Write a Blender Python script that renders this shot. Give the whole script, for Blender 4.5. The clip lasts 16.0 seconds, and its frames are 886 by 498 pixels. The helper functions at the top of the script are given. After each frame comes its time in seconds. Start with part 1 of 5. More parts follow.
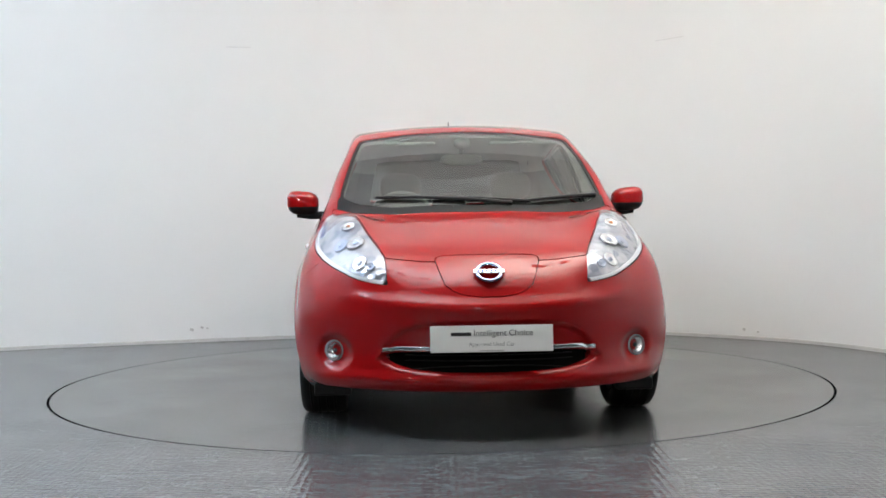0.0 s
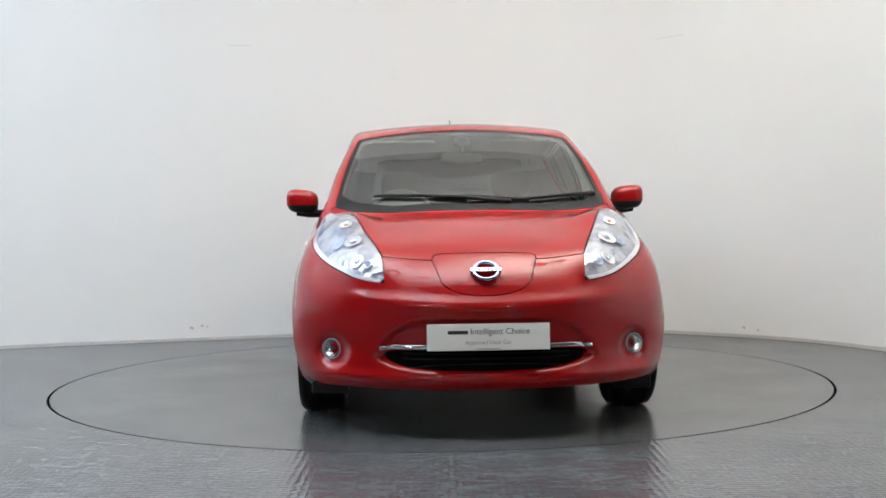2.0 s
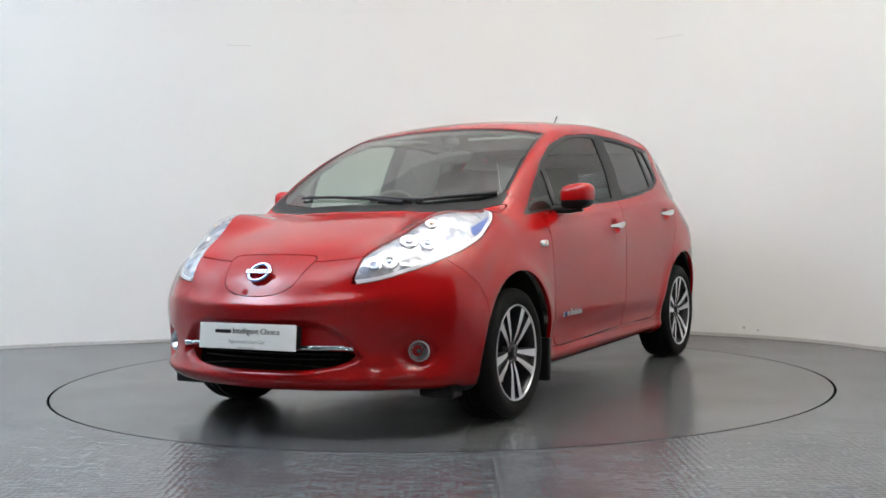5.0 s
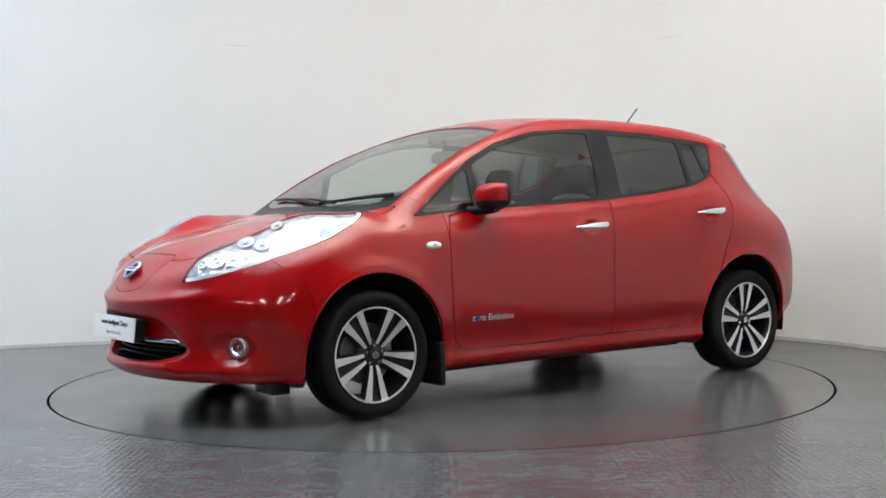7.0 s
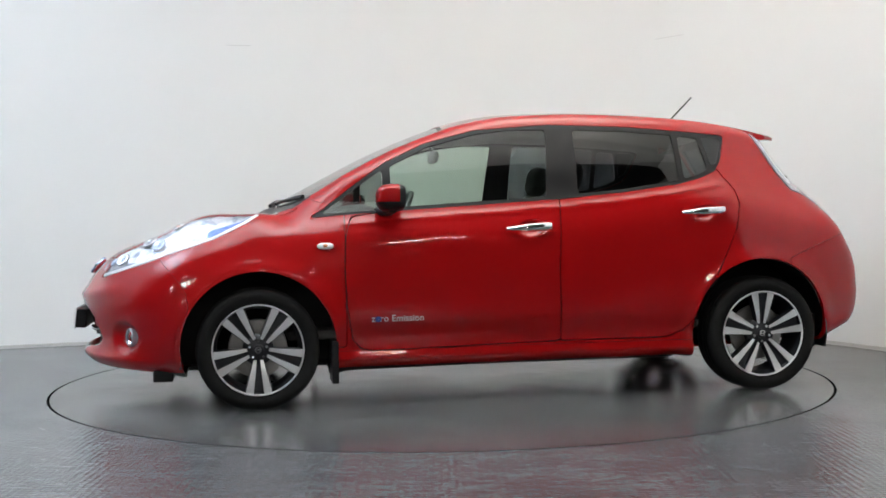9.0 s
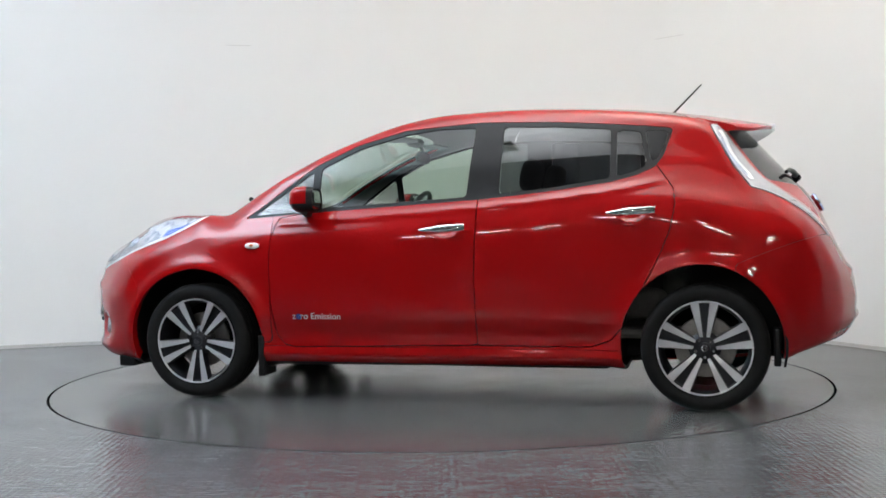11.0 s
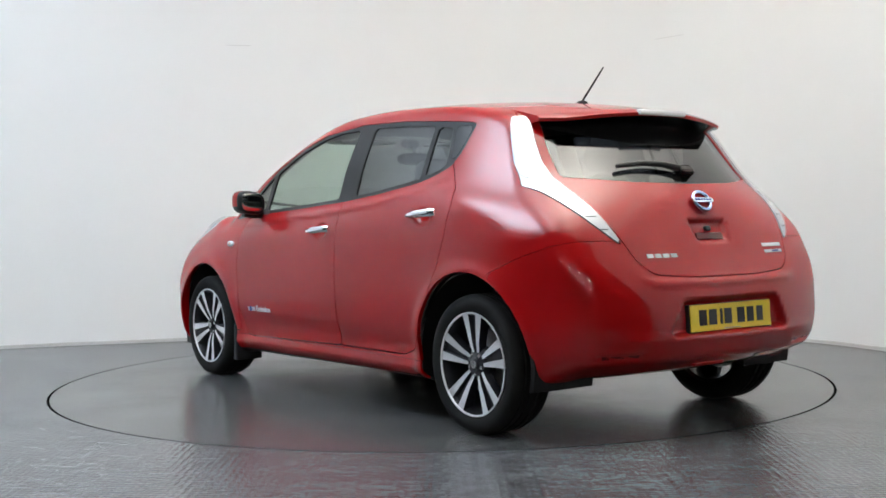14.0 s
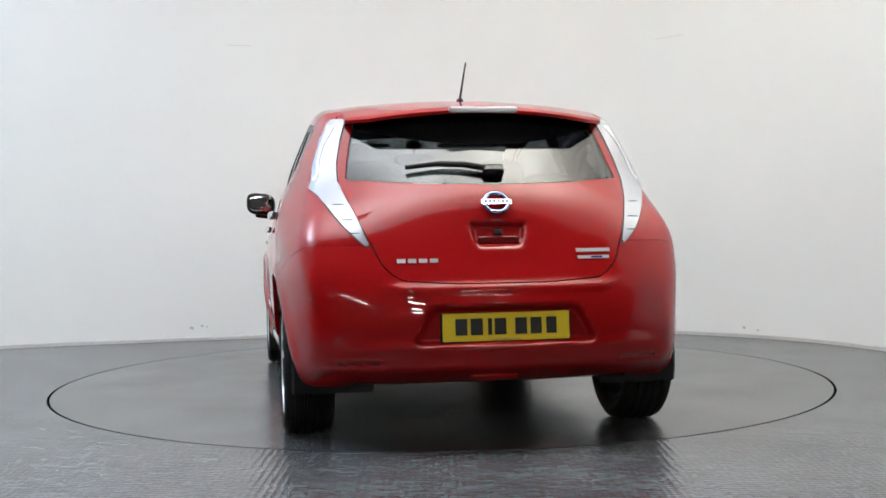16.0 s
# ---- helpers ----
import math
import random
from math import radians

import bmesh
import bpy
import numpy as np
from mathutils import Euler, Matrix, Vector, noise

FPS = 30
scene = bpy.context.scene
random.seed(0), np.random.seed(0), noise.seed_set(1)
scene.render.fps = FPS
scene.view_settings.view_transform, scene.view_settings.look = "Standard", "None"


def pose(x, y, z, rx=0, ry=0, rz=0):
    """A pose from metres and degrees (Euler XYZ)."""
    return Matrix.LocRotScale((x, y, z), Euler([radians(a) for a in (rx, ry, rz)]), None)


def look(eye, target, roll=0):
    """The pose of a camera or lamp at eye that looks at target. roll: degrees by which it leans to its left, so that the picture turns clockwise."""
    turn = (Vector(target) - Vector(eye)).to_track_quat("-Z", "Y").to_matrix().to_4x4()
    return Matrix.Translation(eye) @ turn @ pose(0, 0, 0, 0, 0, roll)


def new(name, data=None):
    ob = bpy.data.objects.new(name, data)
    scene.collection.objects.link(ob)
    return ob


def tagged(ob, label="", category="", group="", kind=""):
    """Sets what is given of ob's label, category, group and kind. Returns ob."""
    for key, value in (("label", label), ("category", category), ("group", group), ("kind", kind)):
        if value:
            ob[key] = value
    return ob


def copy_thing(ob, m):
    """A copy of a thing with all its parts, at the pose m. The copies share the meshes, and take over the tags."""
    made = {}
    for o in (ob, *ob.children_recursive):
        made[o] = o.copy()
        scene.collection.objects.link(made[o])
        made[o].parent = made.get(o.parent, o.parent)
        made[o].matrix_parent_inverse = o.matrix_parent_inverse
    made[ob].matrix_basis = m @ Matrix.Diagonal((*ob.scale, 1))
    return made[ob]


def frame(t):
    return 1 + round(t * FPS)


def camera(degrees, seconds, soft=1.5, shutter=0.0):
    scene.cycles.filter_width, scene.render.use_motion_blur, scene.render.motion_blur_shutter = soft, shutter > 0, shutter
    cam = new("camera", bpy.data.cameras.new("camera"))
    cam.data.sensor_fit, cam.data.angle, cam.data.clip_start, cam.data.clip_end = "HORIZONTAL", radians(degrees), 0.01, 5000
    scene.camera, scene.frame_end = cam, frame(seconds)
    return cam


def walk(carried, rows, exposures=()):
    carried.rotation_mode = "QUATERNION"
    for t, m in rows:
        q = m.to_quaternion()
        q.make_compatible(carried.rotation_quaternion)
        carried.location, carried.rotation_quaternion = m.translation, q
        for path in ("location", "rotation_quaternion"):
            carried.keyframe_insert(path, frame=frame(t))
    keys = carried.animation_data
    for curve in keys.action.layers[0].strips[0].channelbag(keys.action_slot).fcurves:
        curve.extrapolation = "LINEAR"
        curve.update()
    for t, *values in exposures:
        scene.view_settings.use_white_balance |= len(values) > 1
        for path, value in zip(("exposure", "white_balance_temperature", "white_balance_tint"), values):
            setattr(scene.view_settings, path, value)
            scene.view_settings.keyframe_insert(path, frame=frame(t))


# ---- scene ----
# The camera on its stand: it settles a hair upward in the first second
EYE = (0.0, -6.9415, 0.9412)


def aim(tilt):
    return pose(*EYE, 90 - 1.375 + tilt, 0, -0.157) @ pose(0, 0, 0, 0, 0, -0.827)


cam = camera(41.94, 16.0, soft=1.6)
walk(cam, [(0.0, aim(0.084)), (0.5, aim(0.042)), (1.0, aim(0.0)), (16.0, aim(0.0))])

# ---- light ----
world = bpy.data.worlds.new("world")
scene.world = world
world.use_nodes = True
bg = world.node_tree.nodes["Background"]
bg.inputs[0].default_value, bg.inputs[1].default_value = (0.75, 0.85, 1.0, 1), 0.05
scene.view_settings.exposure = -0.2


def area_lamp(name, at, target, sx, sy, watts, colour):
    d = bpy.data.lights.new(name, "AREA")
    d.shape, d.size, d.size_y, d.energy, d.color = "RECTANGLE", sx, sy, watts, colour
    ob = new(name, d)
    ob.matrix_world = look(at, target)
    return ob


# added unseen fill lamps, aimed up so the white ceiling bounces their light
area_lamp("ceiling_fill_warm", (1.3, -1.4, 3.6), (1.3, -1.4, 5), 1.9, 1.9, 265, (1.0, 0.965, 0.885))
area_lamp("ceiling_fill_middle", (-0.9, -2.6, 3.6), (-0.9, -2.6, 5), 1.8, 1.5, 175, (0.88, 0.93, 1.0))
area_lamp("ceiling_fill_cool", (-4.4, -2.0, 3.55), (-4.6, -1.8, 5), 1.9, 1.9, 490, (0.69, 0.82, 1.0))


# ---- materials ----
def material(name, colour, rough=0.5, metal=0.0, noise_scale=0.0, vary=0.0, rough_vary=0.0, bump=0.0, bump_scale=60.0, coat=0.0, detail=6.0):
    m = bpy.data.materials.new(name)
    m.use_nodes = True
    nt = m.node_tree
    b = nt.nodes["Principled BSDF"]
    b.inputs["Base Color"].default_value = (*colour, 1)
    b.inputs["Roughness"].default_value, b.inputs["Metallic"].default_value = rough, metal
    b.inputs["Coat Weight"].default_value, b.inputs["Coat Roughness"].default_value = coat, 0.03
    tc = nt.nodes.new("ShaderNodeTexCoord")
    if vary or rough_vary:
        n1 = nt.nodes.new("ShaderNodeTexNoise")
        n1.inputs["Scale"].default_value, n1.inputs["Detail"].default_value = noise_scale, detail
        nt.links.new(tc.outputs["Object"], n1.inputs["Vector"])
        if vary:
            mix = nt.nodes.new("ShaderNodeMix")
            mix.data_type = "RGBA"
            mix.inputs[6].default_value = (*[c * (1 - vary) for c in colour], 1)
            mix.inputs[7].default_value = (*[min(1, c * (1 + vary)) for c in colour], 1)
            nt.links.new(n1.outputs["Fac"], mix.inputs[0])
            nt.links.new(mix.outputs[2], b.inputs["Base Color"])
        if rough_vary:
            mr = nt.nodes.new("ShaderNodeMapRange")
            mr.inputs["From Min"].default_value, mr.inputs["From Max"].default_value = 0.3, 0.7
            mr.inputs["To Min"].default_value, mr.inputs["To Max"].default_value = max(0.02, rough - rough_vary), rough + rough_vary
            nt.links.new(n1.outputs["Fac"], mr.inputs["Value"])
            nt.links.new(mr.outputs[0], b.inputs["Roughness"])
    if bump:
        n2 = nt.nodes.new("ShaderNodeTexNoise")
        n2.inputs["Scale"].default_value, n2.inputs["Detail"].default_value = bump_scale, 4
        nt.links.new(tc.outputs["Object"], n2.inputs["Vector"])
        bp = nt.nodes.new("ShaderNodeBump")
        bp.inputs["Strength"].default_value, bp.inputs["Distance"].default_value = bump, 0.004
        nt.links.new(n2.outputs["Fac"], bp.inputs["Height"])
        nt.links.new(bp.outputs["Normal"], b.inputs["Normal"])
    return m


def glass_material(name, tint, gloss=0.015, head_on=0.05):
    """Thin tinted glass: clear by straight passage, with a sheen that grows towards grazing."""
    m = bpy.data.materials.new(name)
    m.use_nodes = True
    nt = m.node_tree
    nt.nodes.clear()
    out = nt.nodes.new("ShaderNodeOutputMaterial")
    tr, gl, mix = nt.nodes.new("ShaderNodeBsdfTransparent"), nt.nodes.new("ShaderNodeBsdfGlossy"), nt.nodes.new("ShaderNodeMixShader")
    lw, pw, ma = nt.nodes.new("ShaderNodeLayerWeight"), nt.nodes.new("ShaderNodeMath"), nt.nodes.new("ShaderNodeMath")
    lw.inputs["Blend"].default_value = 0.5
    pw.operation, ma.operation = "POWER", "MULTIPLY_ADD"
    pw.inputs[1].default_value = 5.0
    ma.inputs[1].default_value, ma.inputs[2].default_value = 1 - head_on, head_on
    tr.inputs[0].default_value = (*tint, 1)
    gl.inputs["Roughness"].default_value = gloss
    nt.links.new(lw.outputs["Facing"], pw.inputs[0])
    nt.links.new(pw.outputs[0], ma.inputs[0])
    nt.links.new(ma.outputs[0], mix.inputs[0])
    nt.links.new(tr.outputs[0], mix.inputs[1])
    nt.links.new(gl.outputs[0], mix.inputs[2])
    nt.links.new(mix.outputs[0], out.inputs[0])
    return m


def glow_material(name, colour, strength):
    m = bpy.data.materials.new(name)
    m.use_nodes = True
    b = m.node_tree.nodes["Principled BSDF"]
    b.inputs["Base Color"].default_value = (0.8, 0.8, 0.8, 1)
    b.inputs["Emission Color"].default_value, b.inputs["Emission Strength"].default_value = (*colour, 1), strength
    return m


WALL = material("white_wall_paint", (0.80, 0.80, 0.785), 0.75, noise_scale=0.9, vary=0.025, bump=0.06, bump_scale=35)
CEILING = material("ceiling_paint", (0.84, 0.84, 0.825), 0.8, noise_scale=1.2, vary=0.03, bump=0.05)
DARK_WALL = material("grey_hall_wall", (0.045, 0.045, 0.048), 0.7, noise_scale=1.0, vary=0.2, bump=0.1)
# near-black without sheen, for the floor gap and as painted shade in the intake
SEAM_SHADE = material("dark_gap_and_intake_shade", (0.006, 0.006, 0.006), 1.0, noise_scale=9, vary=0.3)
SEAM_SHADE.node_tree.nodes["Principled BSDF"].inputs["Specular IOR Level"].default_value = 0.0
SCUFF_PALE = material("pale_scratch", (0.66, 0.655, 0.64), 0.7, noise_scale=30, vary=0.1)
SCUFF = material("scuff_mark", (0.52, 0.51, 0.49), 0.7, noise_scale=30, vary=0.2)


def floor_material(name, base, chequer):
    """Sealed grey studio floor: cloudy wear, pale scuffs and small relief."""
    m = material(name, base, 0.22, noise_scale=1.7, vary=0.36, rough_vary=0.03)
    nt = m.node_tree
    b = nt.nodes["Principled BSDF"]
    tc = nt.nodes.new("ShaderNodeTexCoord")
    mp = nt.nodes.new("ShaderNodeMapping")
    mp.inputs["Location"].default_value = (3.1, 1.7, 0.37)
    mp.inputs["Scale"].default_value = (1.2, 2.4, 1.0)
    st = nt.nodes.new("ShaderNodeTexNoise")
    st.inputs["Scale"].default_value, st.inputs["Detail"].default_value, st.inputs["Roughness"].default_value = 2.4, 9, 0.68
    ramp = nt.nodes.new("ShaderNodeValToRGB")
    ramp.color_ramp.elements[0].position, ramp.color_ramp.elements[1].position = 0.44, 0.92
    ramp.color_ramp.elements[0].color, ramp.color_ramp.elements[1].color = (0, 0, 0, 1), (0.40, 0.40, 0.40, 1)
    mix = nt.nodes.new("ShaderNodeMix")
    mix.data_type = "RGBA"
    mix.inputs[7].default_value = (0.25, 0.248, 0.243, 1)
    old = b.inputs["Base Color"].links[0].from_socket
    nt.links.new(tc.outputs["Object"], mp.inputs[0])
    nt.links.new(mp.outputs[0], st.inputs["Vector"])
    nt.links.new(st.outputs["Fac"], ramp.inputs[0])
    nt.links.new(ramp.outputs[0], mix.inputs[0])
    nt.links.new(old, mix.inputs[6])
    # fine grain of dirt and worn paint over the cloudy stains
    fine, span, grain = nt.nodes.new("ShaderNodeTexNoise"), nt.nodes.new("ShaderNodeMapRange"), nt.nodes.new("ShaderNodeVectorMath")
    fine.inputs["Scale"].default_value, fine.inputs["Detail"].default_value, fine.inputs["Roughness"].default_value = 11.0, 8, 0.75
    span.inputs["From Min"].default_value, span.inputs["From Max"].default_value = 0.32, 0.68
    span.inputs["To Min"].default_value, span.inputs["To Max"].default_value = 0.48, 1.55
    grain.operation = "SCALE"
    nt.links.new(mp.outputs[0], fine.inputs["Vector"])
    nt.links.new(fine.outputs["Fac"], span.inputs["Value"])
    nt.links.new(mix.outputs[2], grain.inputs[0])
    nt.links.new(span.outputs[0], grain.inputs["Scale"])
    nt.links.new(grain.outputs[0], b.inputs["Base Color"])
    vo = nt.nodes.new("ShaderNodeTexVoronoi")
    vo.inputs["Scale"].default_value = chequer
    vo.inputs["Randomness"].default_value = 0.35
    bp = nt.nodes.new("ShaderNodeBump")
    bp.inputs["Strength"].default_value, bp.inputs["Distance"].default_value = (0.75, 0.003) if chequer > 20 else (0.06, 0.003)
    nt.links.new(tc.outputs["Object"], vo.inputs["Vector"])
    nt.links.new(vo.outputs["Distance"], bp.inputs["Height"])
    nt.links.new(bp.outputs["Normal"], b.inputs["Normal"])
    return m


FLOOR = floor_material("sealed_grey_floor", (0.078, 0.083, 0.092), 34)
TABLE = floor_material("turntable_top", (0.066, 0.068, 0.069), 14)

PAINT = material("red_car_paint", (0.33, 0.0013, 0.0023), 0.40, 0.0, coat=0.8, noise_scale=900, vary=0.06)
PAINT.node_tree.nodes["Principled BSDF"].inputs["Specular IOR Level"].default_value = 0.08
PAINT.node_tree.nodes["Principled BSDF"].inputs["Coat IOR"].default_value = 1.55
PAINT.node_tree.nodes["Principled BSDF"].inputs["Coat Roughness"].default_value = 0.015
BLACK = material("black_plastic", (0.011, 0.011, 0.012), 0.45, noise_scale=60, vary=0.2, bump=0.1, bump_scale=400)
GLOSS_BLACK = material("gloss_black_trim", (0.012, 0.012, 0.013), 0.12, noise_scale=8, vary=0.2)
SOFT_BLACK = material("satin_black_frame", (0.009, 0.009, 0.010), 0.4, noise_scale=40, vary=0.15)
RUBBER = material("tyre_rubber", (0.010, 0.010, 0.010), 0.7, noise_scale=25, vary=0.25, bump=0.15, bump_scale=120)
CHROME = material("chrome", (0.82, 0.82, 0.84), 0.07, 1.0, noise_scale=30, rough_vary=0.03)
for dull, level in ((BLACK, 0.22), (RUBBER, 0.16), (SOFT_BLACK, 0.3)):
    dull.node_tree.nodes["Principled BSDF"].inputs["Specular IOR Level"].default_value = level
MACHINED = material("machined_alloy", (0.66, 0.66, 0.68), 0.30, 0.55, noise_scale=120, vary=0.05)
ALLOY_DARK = material("dark_alloy_paint", (0.016, 0.017, 0.022), 0.32, 0.3, coat=0.2, noise_scale=40, vary=0.15)
DISC = material("brake_disc_steel", (0.33, 0.32, 0.31), 0.38, 0.9, noise_scale=50, vary=0.2)
SILVER = material("silver_reflector", (0.80, 0.81, 0.84), 0.18, 0.85, noise_scale=40, rough_vary=0.08)
LAMP_PALE = material("pale_blue_reflector", (0.48, 0.54, 0.68), 0.2, 0.4, noise_scale=60, vary=0.1)
LAMP_BLUE = material("blue_lamp_reflector", (0.10, 0.17, 0.50), 0.2, 0.5, noise_scale=50, vary=0.2)
LAMP_WHITE = material("white_lamp_body", (0.74, 0.75, 0.77), 0.25, 0.0, noise_scale=30, vary=0.05)
LAMP_SOFT = material("grey_silver_lamp_body", (0.52, 0.53, 0.57), 0.2, 0.35, noise_scale=40, vary=0.15)
LAMP_DARK = material("lamp_shadow_trim", (0.10, 0.10, 0.12), 0.25, 0.5, noise_scale=30, vary=0.2)


def facet_material():
    """Silvered lamp inside, broken into small facets of pale, grey and bluish tone."""
    m = material("faceted_lamp_silver", (0.8, 0.8, 0.83), 0.16, 0.55)
    nt = m.node_tree
    b = nt.nodes["Principled BSDF"]
    tc, vo, ra, bp = nt.nodes.new("ShaderNodeTexCoord"), nt.nodes.new("ShaderNodeTexVoronoi"), nt.nodes.new("ShaderNodeValToRGB"), nt.nodes.new("ShaderNodeBump")
    vo.inputs["Scale"].default_value = 26
    e = ra.color_ramp.elements
    e[0].position, e[0].color = 0.18, (0.34, 0.37, 0.46, 1)
    e[1].position, e[1].color = 0.55, (0.68, 0.69, 0.73, 1)
    bp.inputs["Strength"].default_value, bp.inputs["Distance"].default_value = 0.5, 0.01
    nt.links.new(tc.outputs["Object"], vo.inputs["Vector"])
    nt.links.new(vo.outputs["Color"], ra.inputs[0])
    nt.links.new(ra.outputs[0], b.inputs["Base Color"])
    nt.links.new(vo.outputs["Distance"], bp.inputs["Height"])
    nt.links.new(bp.outputs["Normal"], b.inputs["Normal"])
    return m


FACET = facet_material()
AMBER = material("amber_bulb", (0.55, 0.22, 0.10), 0.25, 0.0, noise_scale=30, vary=0.1)
LENS_SHADE_RED = material("red_lens_and_grip_shade", (0.10, 0.003, 0.004), 0.15, coat=0.3, noise_scale=80, vary=0.1)
PLATE_WHITE = material("white_plate", (0.80, 0.80, 0.78), 0.35, noise_scale=20, vary=0.02)
PLATE_YELLOW = material("yellow_plate", (0.80, 0.58, 0.02), 0.35, noise_scale=20, vary=0.03)
INK = material("black_ink", (0.015, 0.015, 0.016), 0.5, noise_scale=60, vary=0.1)
GREY_INK = material("grey_ink", (0.30, 0.30, 0.30), 0.5, noise_scale=60, vary=0.1)
BLUE_BADGE = material("blue_badge", (0.10, 0.14, 0.50), 0.15, 0.6, noise_scale=60, vary=0.1)
BADGE_SILVER = material("satin_badge_silver", (0.66, 0.66, 0.68), 0.30, 0.4, noise_scale=40, vary=0.06)
BLUE_CHROME = material("bluish_chrome", (0.50, 0.56, 0.86), 0.10, 1.0, noise_scale=30, rough_vary=0.03)
CABIN = material("grey_cabin_plastic", (0.14, 0.14, 0.135), 0.6, noise_scale=12, vary=0.2, bump=0.1, bump_scale=300)
CLOTH = material("dark_seat_cloth", (0.095, 0.095, 0.092), 0.85, noise_scale=80, vary=0.25, bump=0.2, bump_scale=500)
HEADLINER = material("pale_headlining", (0.42, 0.42, 0.40), 0.9, noise_scale=60, vary=0.05)
MIRROR_GLASS = material("mirror_glass", (0.85, 0.87, 0.88), 0.03, 1.0, noise_scale=5, rough_vary=0.01)
SCREEN_GLASS = glass_material("windscreen_glass", (0.78, 0.87, 0.79), head_on=0.26)
DOOR_GLASS = glass_material("door_glass", (0.63, 0.72, 0.66), head_on=0.06)
PRIVACY_GLASS = glass_material("privacy_glass", (0.16, 0.17, 0.18), head_on=0.09)
# shade put into the tint: stands in for the dark dashboard and pillar behind
QUARTER_GLASS = glass_material("shade_tinted_quarter_glass", (0.36, 0.39, 0.37), head_on=0.07)
REAR_GLASS = glass_material("tinted_rear_glass", (0.12, 0.13, 0.155), head_on=0.10)
LENS = glass_material("clear_lens", (0.97, 0.97, 0.98), head_on=0.04)


# ---- building helpers ----
def part(name, bm, mat, parent=None, label="", smooth=None, at=None):
    """Link a bmesh as one mesh object, under a thing or a part."""
    me = bpy.data.meshes.new(name)
    bmesh.ops.recalc_face_normals(bm, faces=bm.faces)
    bm.to_mesh(me)
    bm.free()
    if smooth is not None:
        me.shade_smooth()
        me.set_sharp_from_angle(angle=radians(smooth))
    for mm in (mat if isinstance(mat, (list, tuple)) else [mat]):
        me.materials.append(mm)
    ob = new(name, me)
    if parent:
        ob.parent = parent
    if at is not None:
        ob.matrix_basis = at
    return tagged(ob, label)


def box(bm, cx, cy, cz, sx, sy, sz, bevel=0.0, seg=2, turn=None):
    r = bmesh.ops.create_cube(bm, size=1, matrix=(turn or Matrix()) @ Matrix.Translation((cx, cy, cz)) @ Matrix.Diagonal((sx, sy, sz, 1)))
    if bevel:
        es = list({e for v in r["verts"] for e in v.link_edges})
        bmesh.ops.bevel(bm, geom=es, offset=bevel, segments=seg, profile=0.5, affect="EDGES")
    return bm


def lathe(bm, profile, n=48, axis="x", close=False):
    """Turn (radius, along) pairs about an axis."""
    rings = []
    for i in range(n):
        a = 2 * math.pi * i / n
        c, s = math.cos(a), math.sin(a)
        rings.append([bm.verts.new((h, r * c, r * s) if axis == "x" else (r * c, r * s, h) if axis == "z" else (r * c, h, r * s)) for r, h in profile])
    m = len(profile)
    for i in range(n):
        for j in range(m if close else m - 1):
            k = (j + 1) % m
            bm.faces.new((rings[i][j], rings[(i + 1) % n][j], rings[(i + 1) % n][k], rings[i][k]))
    return bm


def tube(bm, pts, r, n=8, taper=1.0):
    """A round bar through the points."""
    pts = [Vector(q) for q in pts]
    rows = []
    for i, q in enumerate(pts):
        d = (pts[min(i + 1, len(pts) - 1)] - pts[max(i - 1, 0)]).normalized()
        a = d.cross(Vector((0, 0, 1)) if abs(d.z) < 0.9 else Vector((1, 0, 0))).normalized()
        b = d.cross(a)
        rr = r * (1 + (taper - 1) * i / (len(pts) - 1))
        rows.append([bm.verts.new(q + rr * (math.cos(2 * math.pi * k / n) * a + math.sin(2 * math.pi * k / n) * b)) for k in range(n)])
    for u, v in zip(rows, rows[1:]):
        for k in range(n):
            bm.faces.new((u[k], u[(k + 1) % n], v[(k + 1) % n], v[k]))
    bm.faces.new(rows[0][::-1])
    bm.faces.new(rows[-1])
    return bm


def spline(pts, n=10, closed=False):
    """Catmull-Rom through 2D or 3D points."""
    P = np.array(pts, float)
    out = []
    m = len(P)
    for i in range(m if closed else m - 1):
        if closed:
            a, b, c, d = P[i - 1], P[i], P[(i + 1) % m], P[(i + 2) % m]
        else:
            a, b, c, d = P[max(i - 1, 0)], P[i], P[i + 1], P[min(i + 2, m - 1)]
        for k in range(n):
            t = k / n
            out.append(0.5 * (2 * b + (c - a) * t + (2 * a - 5 * b + 4 * c - d) * t * t + (3 * b - a - 3 * c + d) * t ** 3))
    if not closed:
        out.append(P[-1])
    return np.array(out)


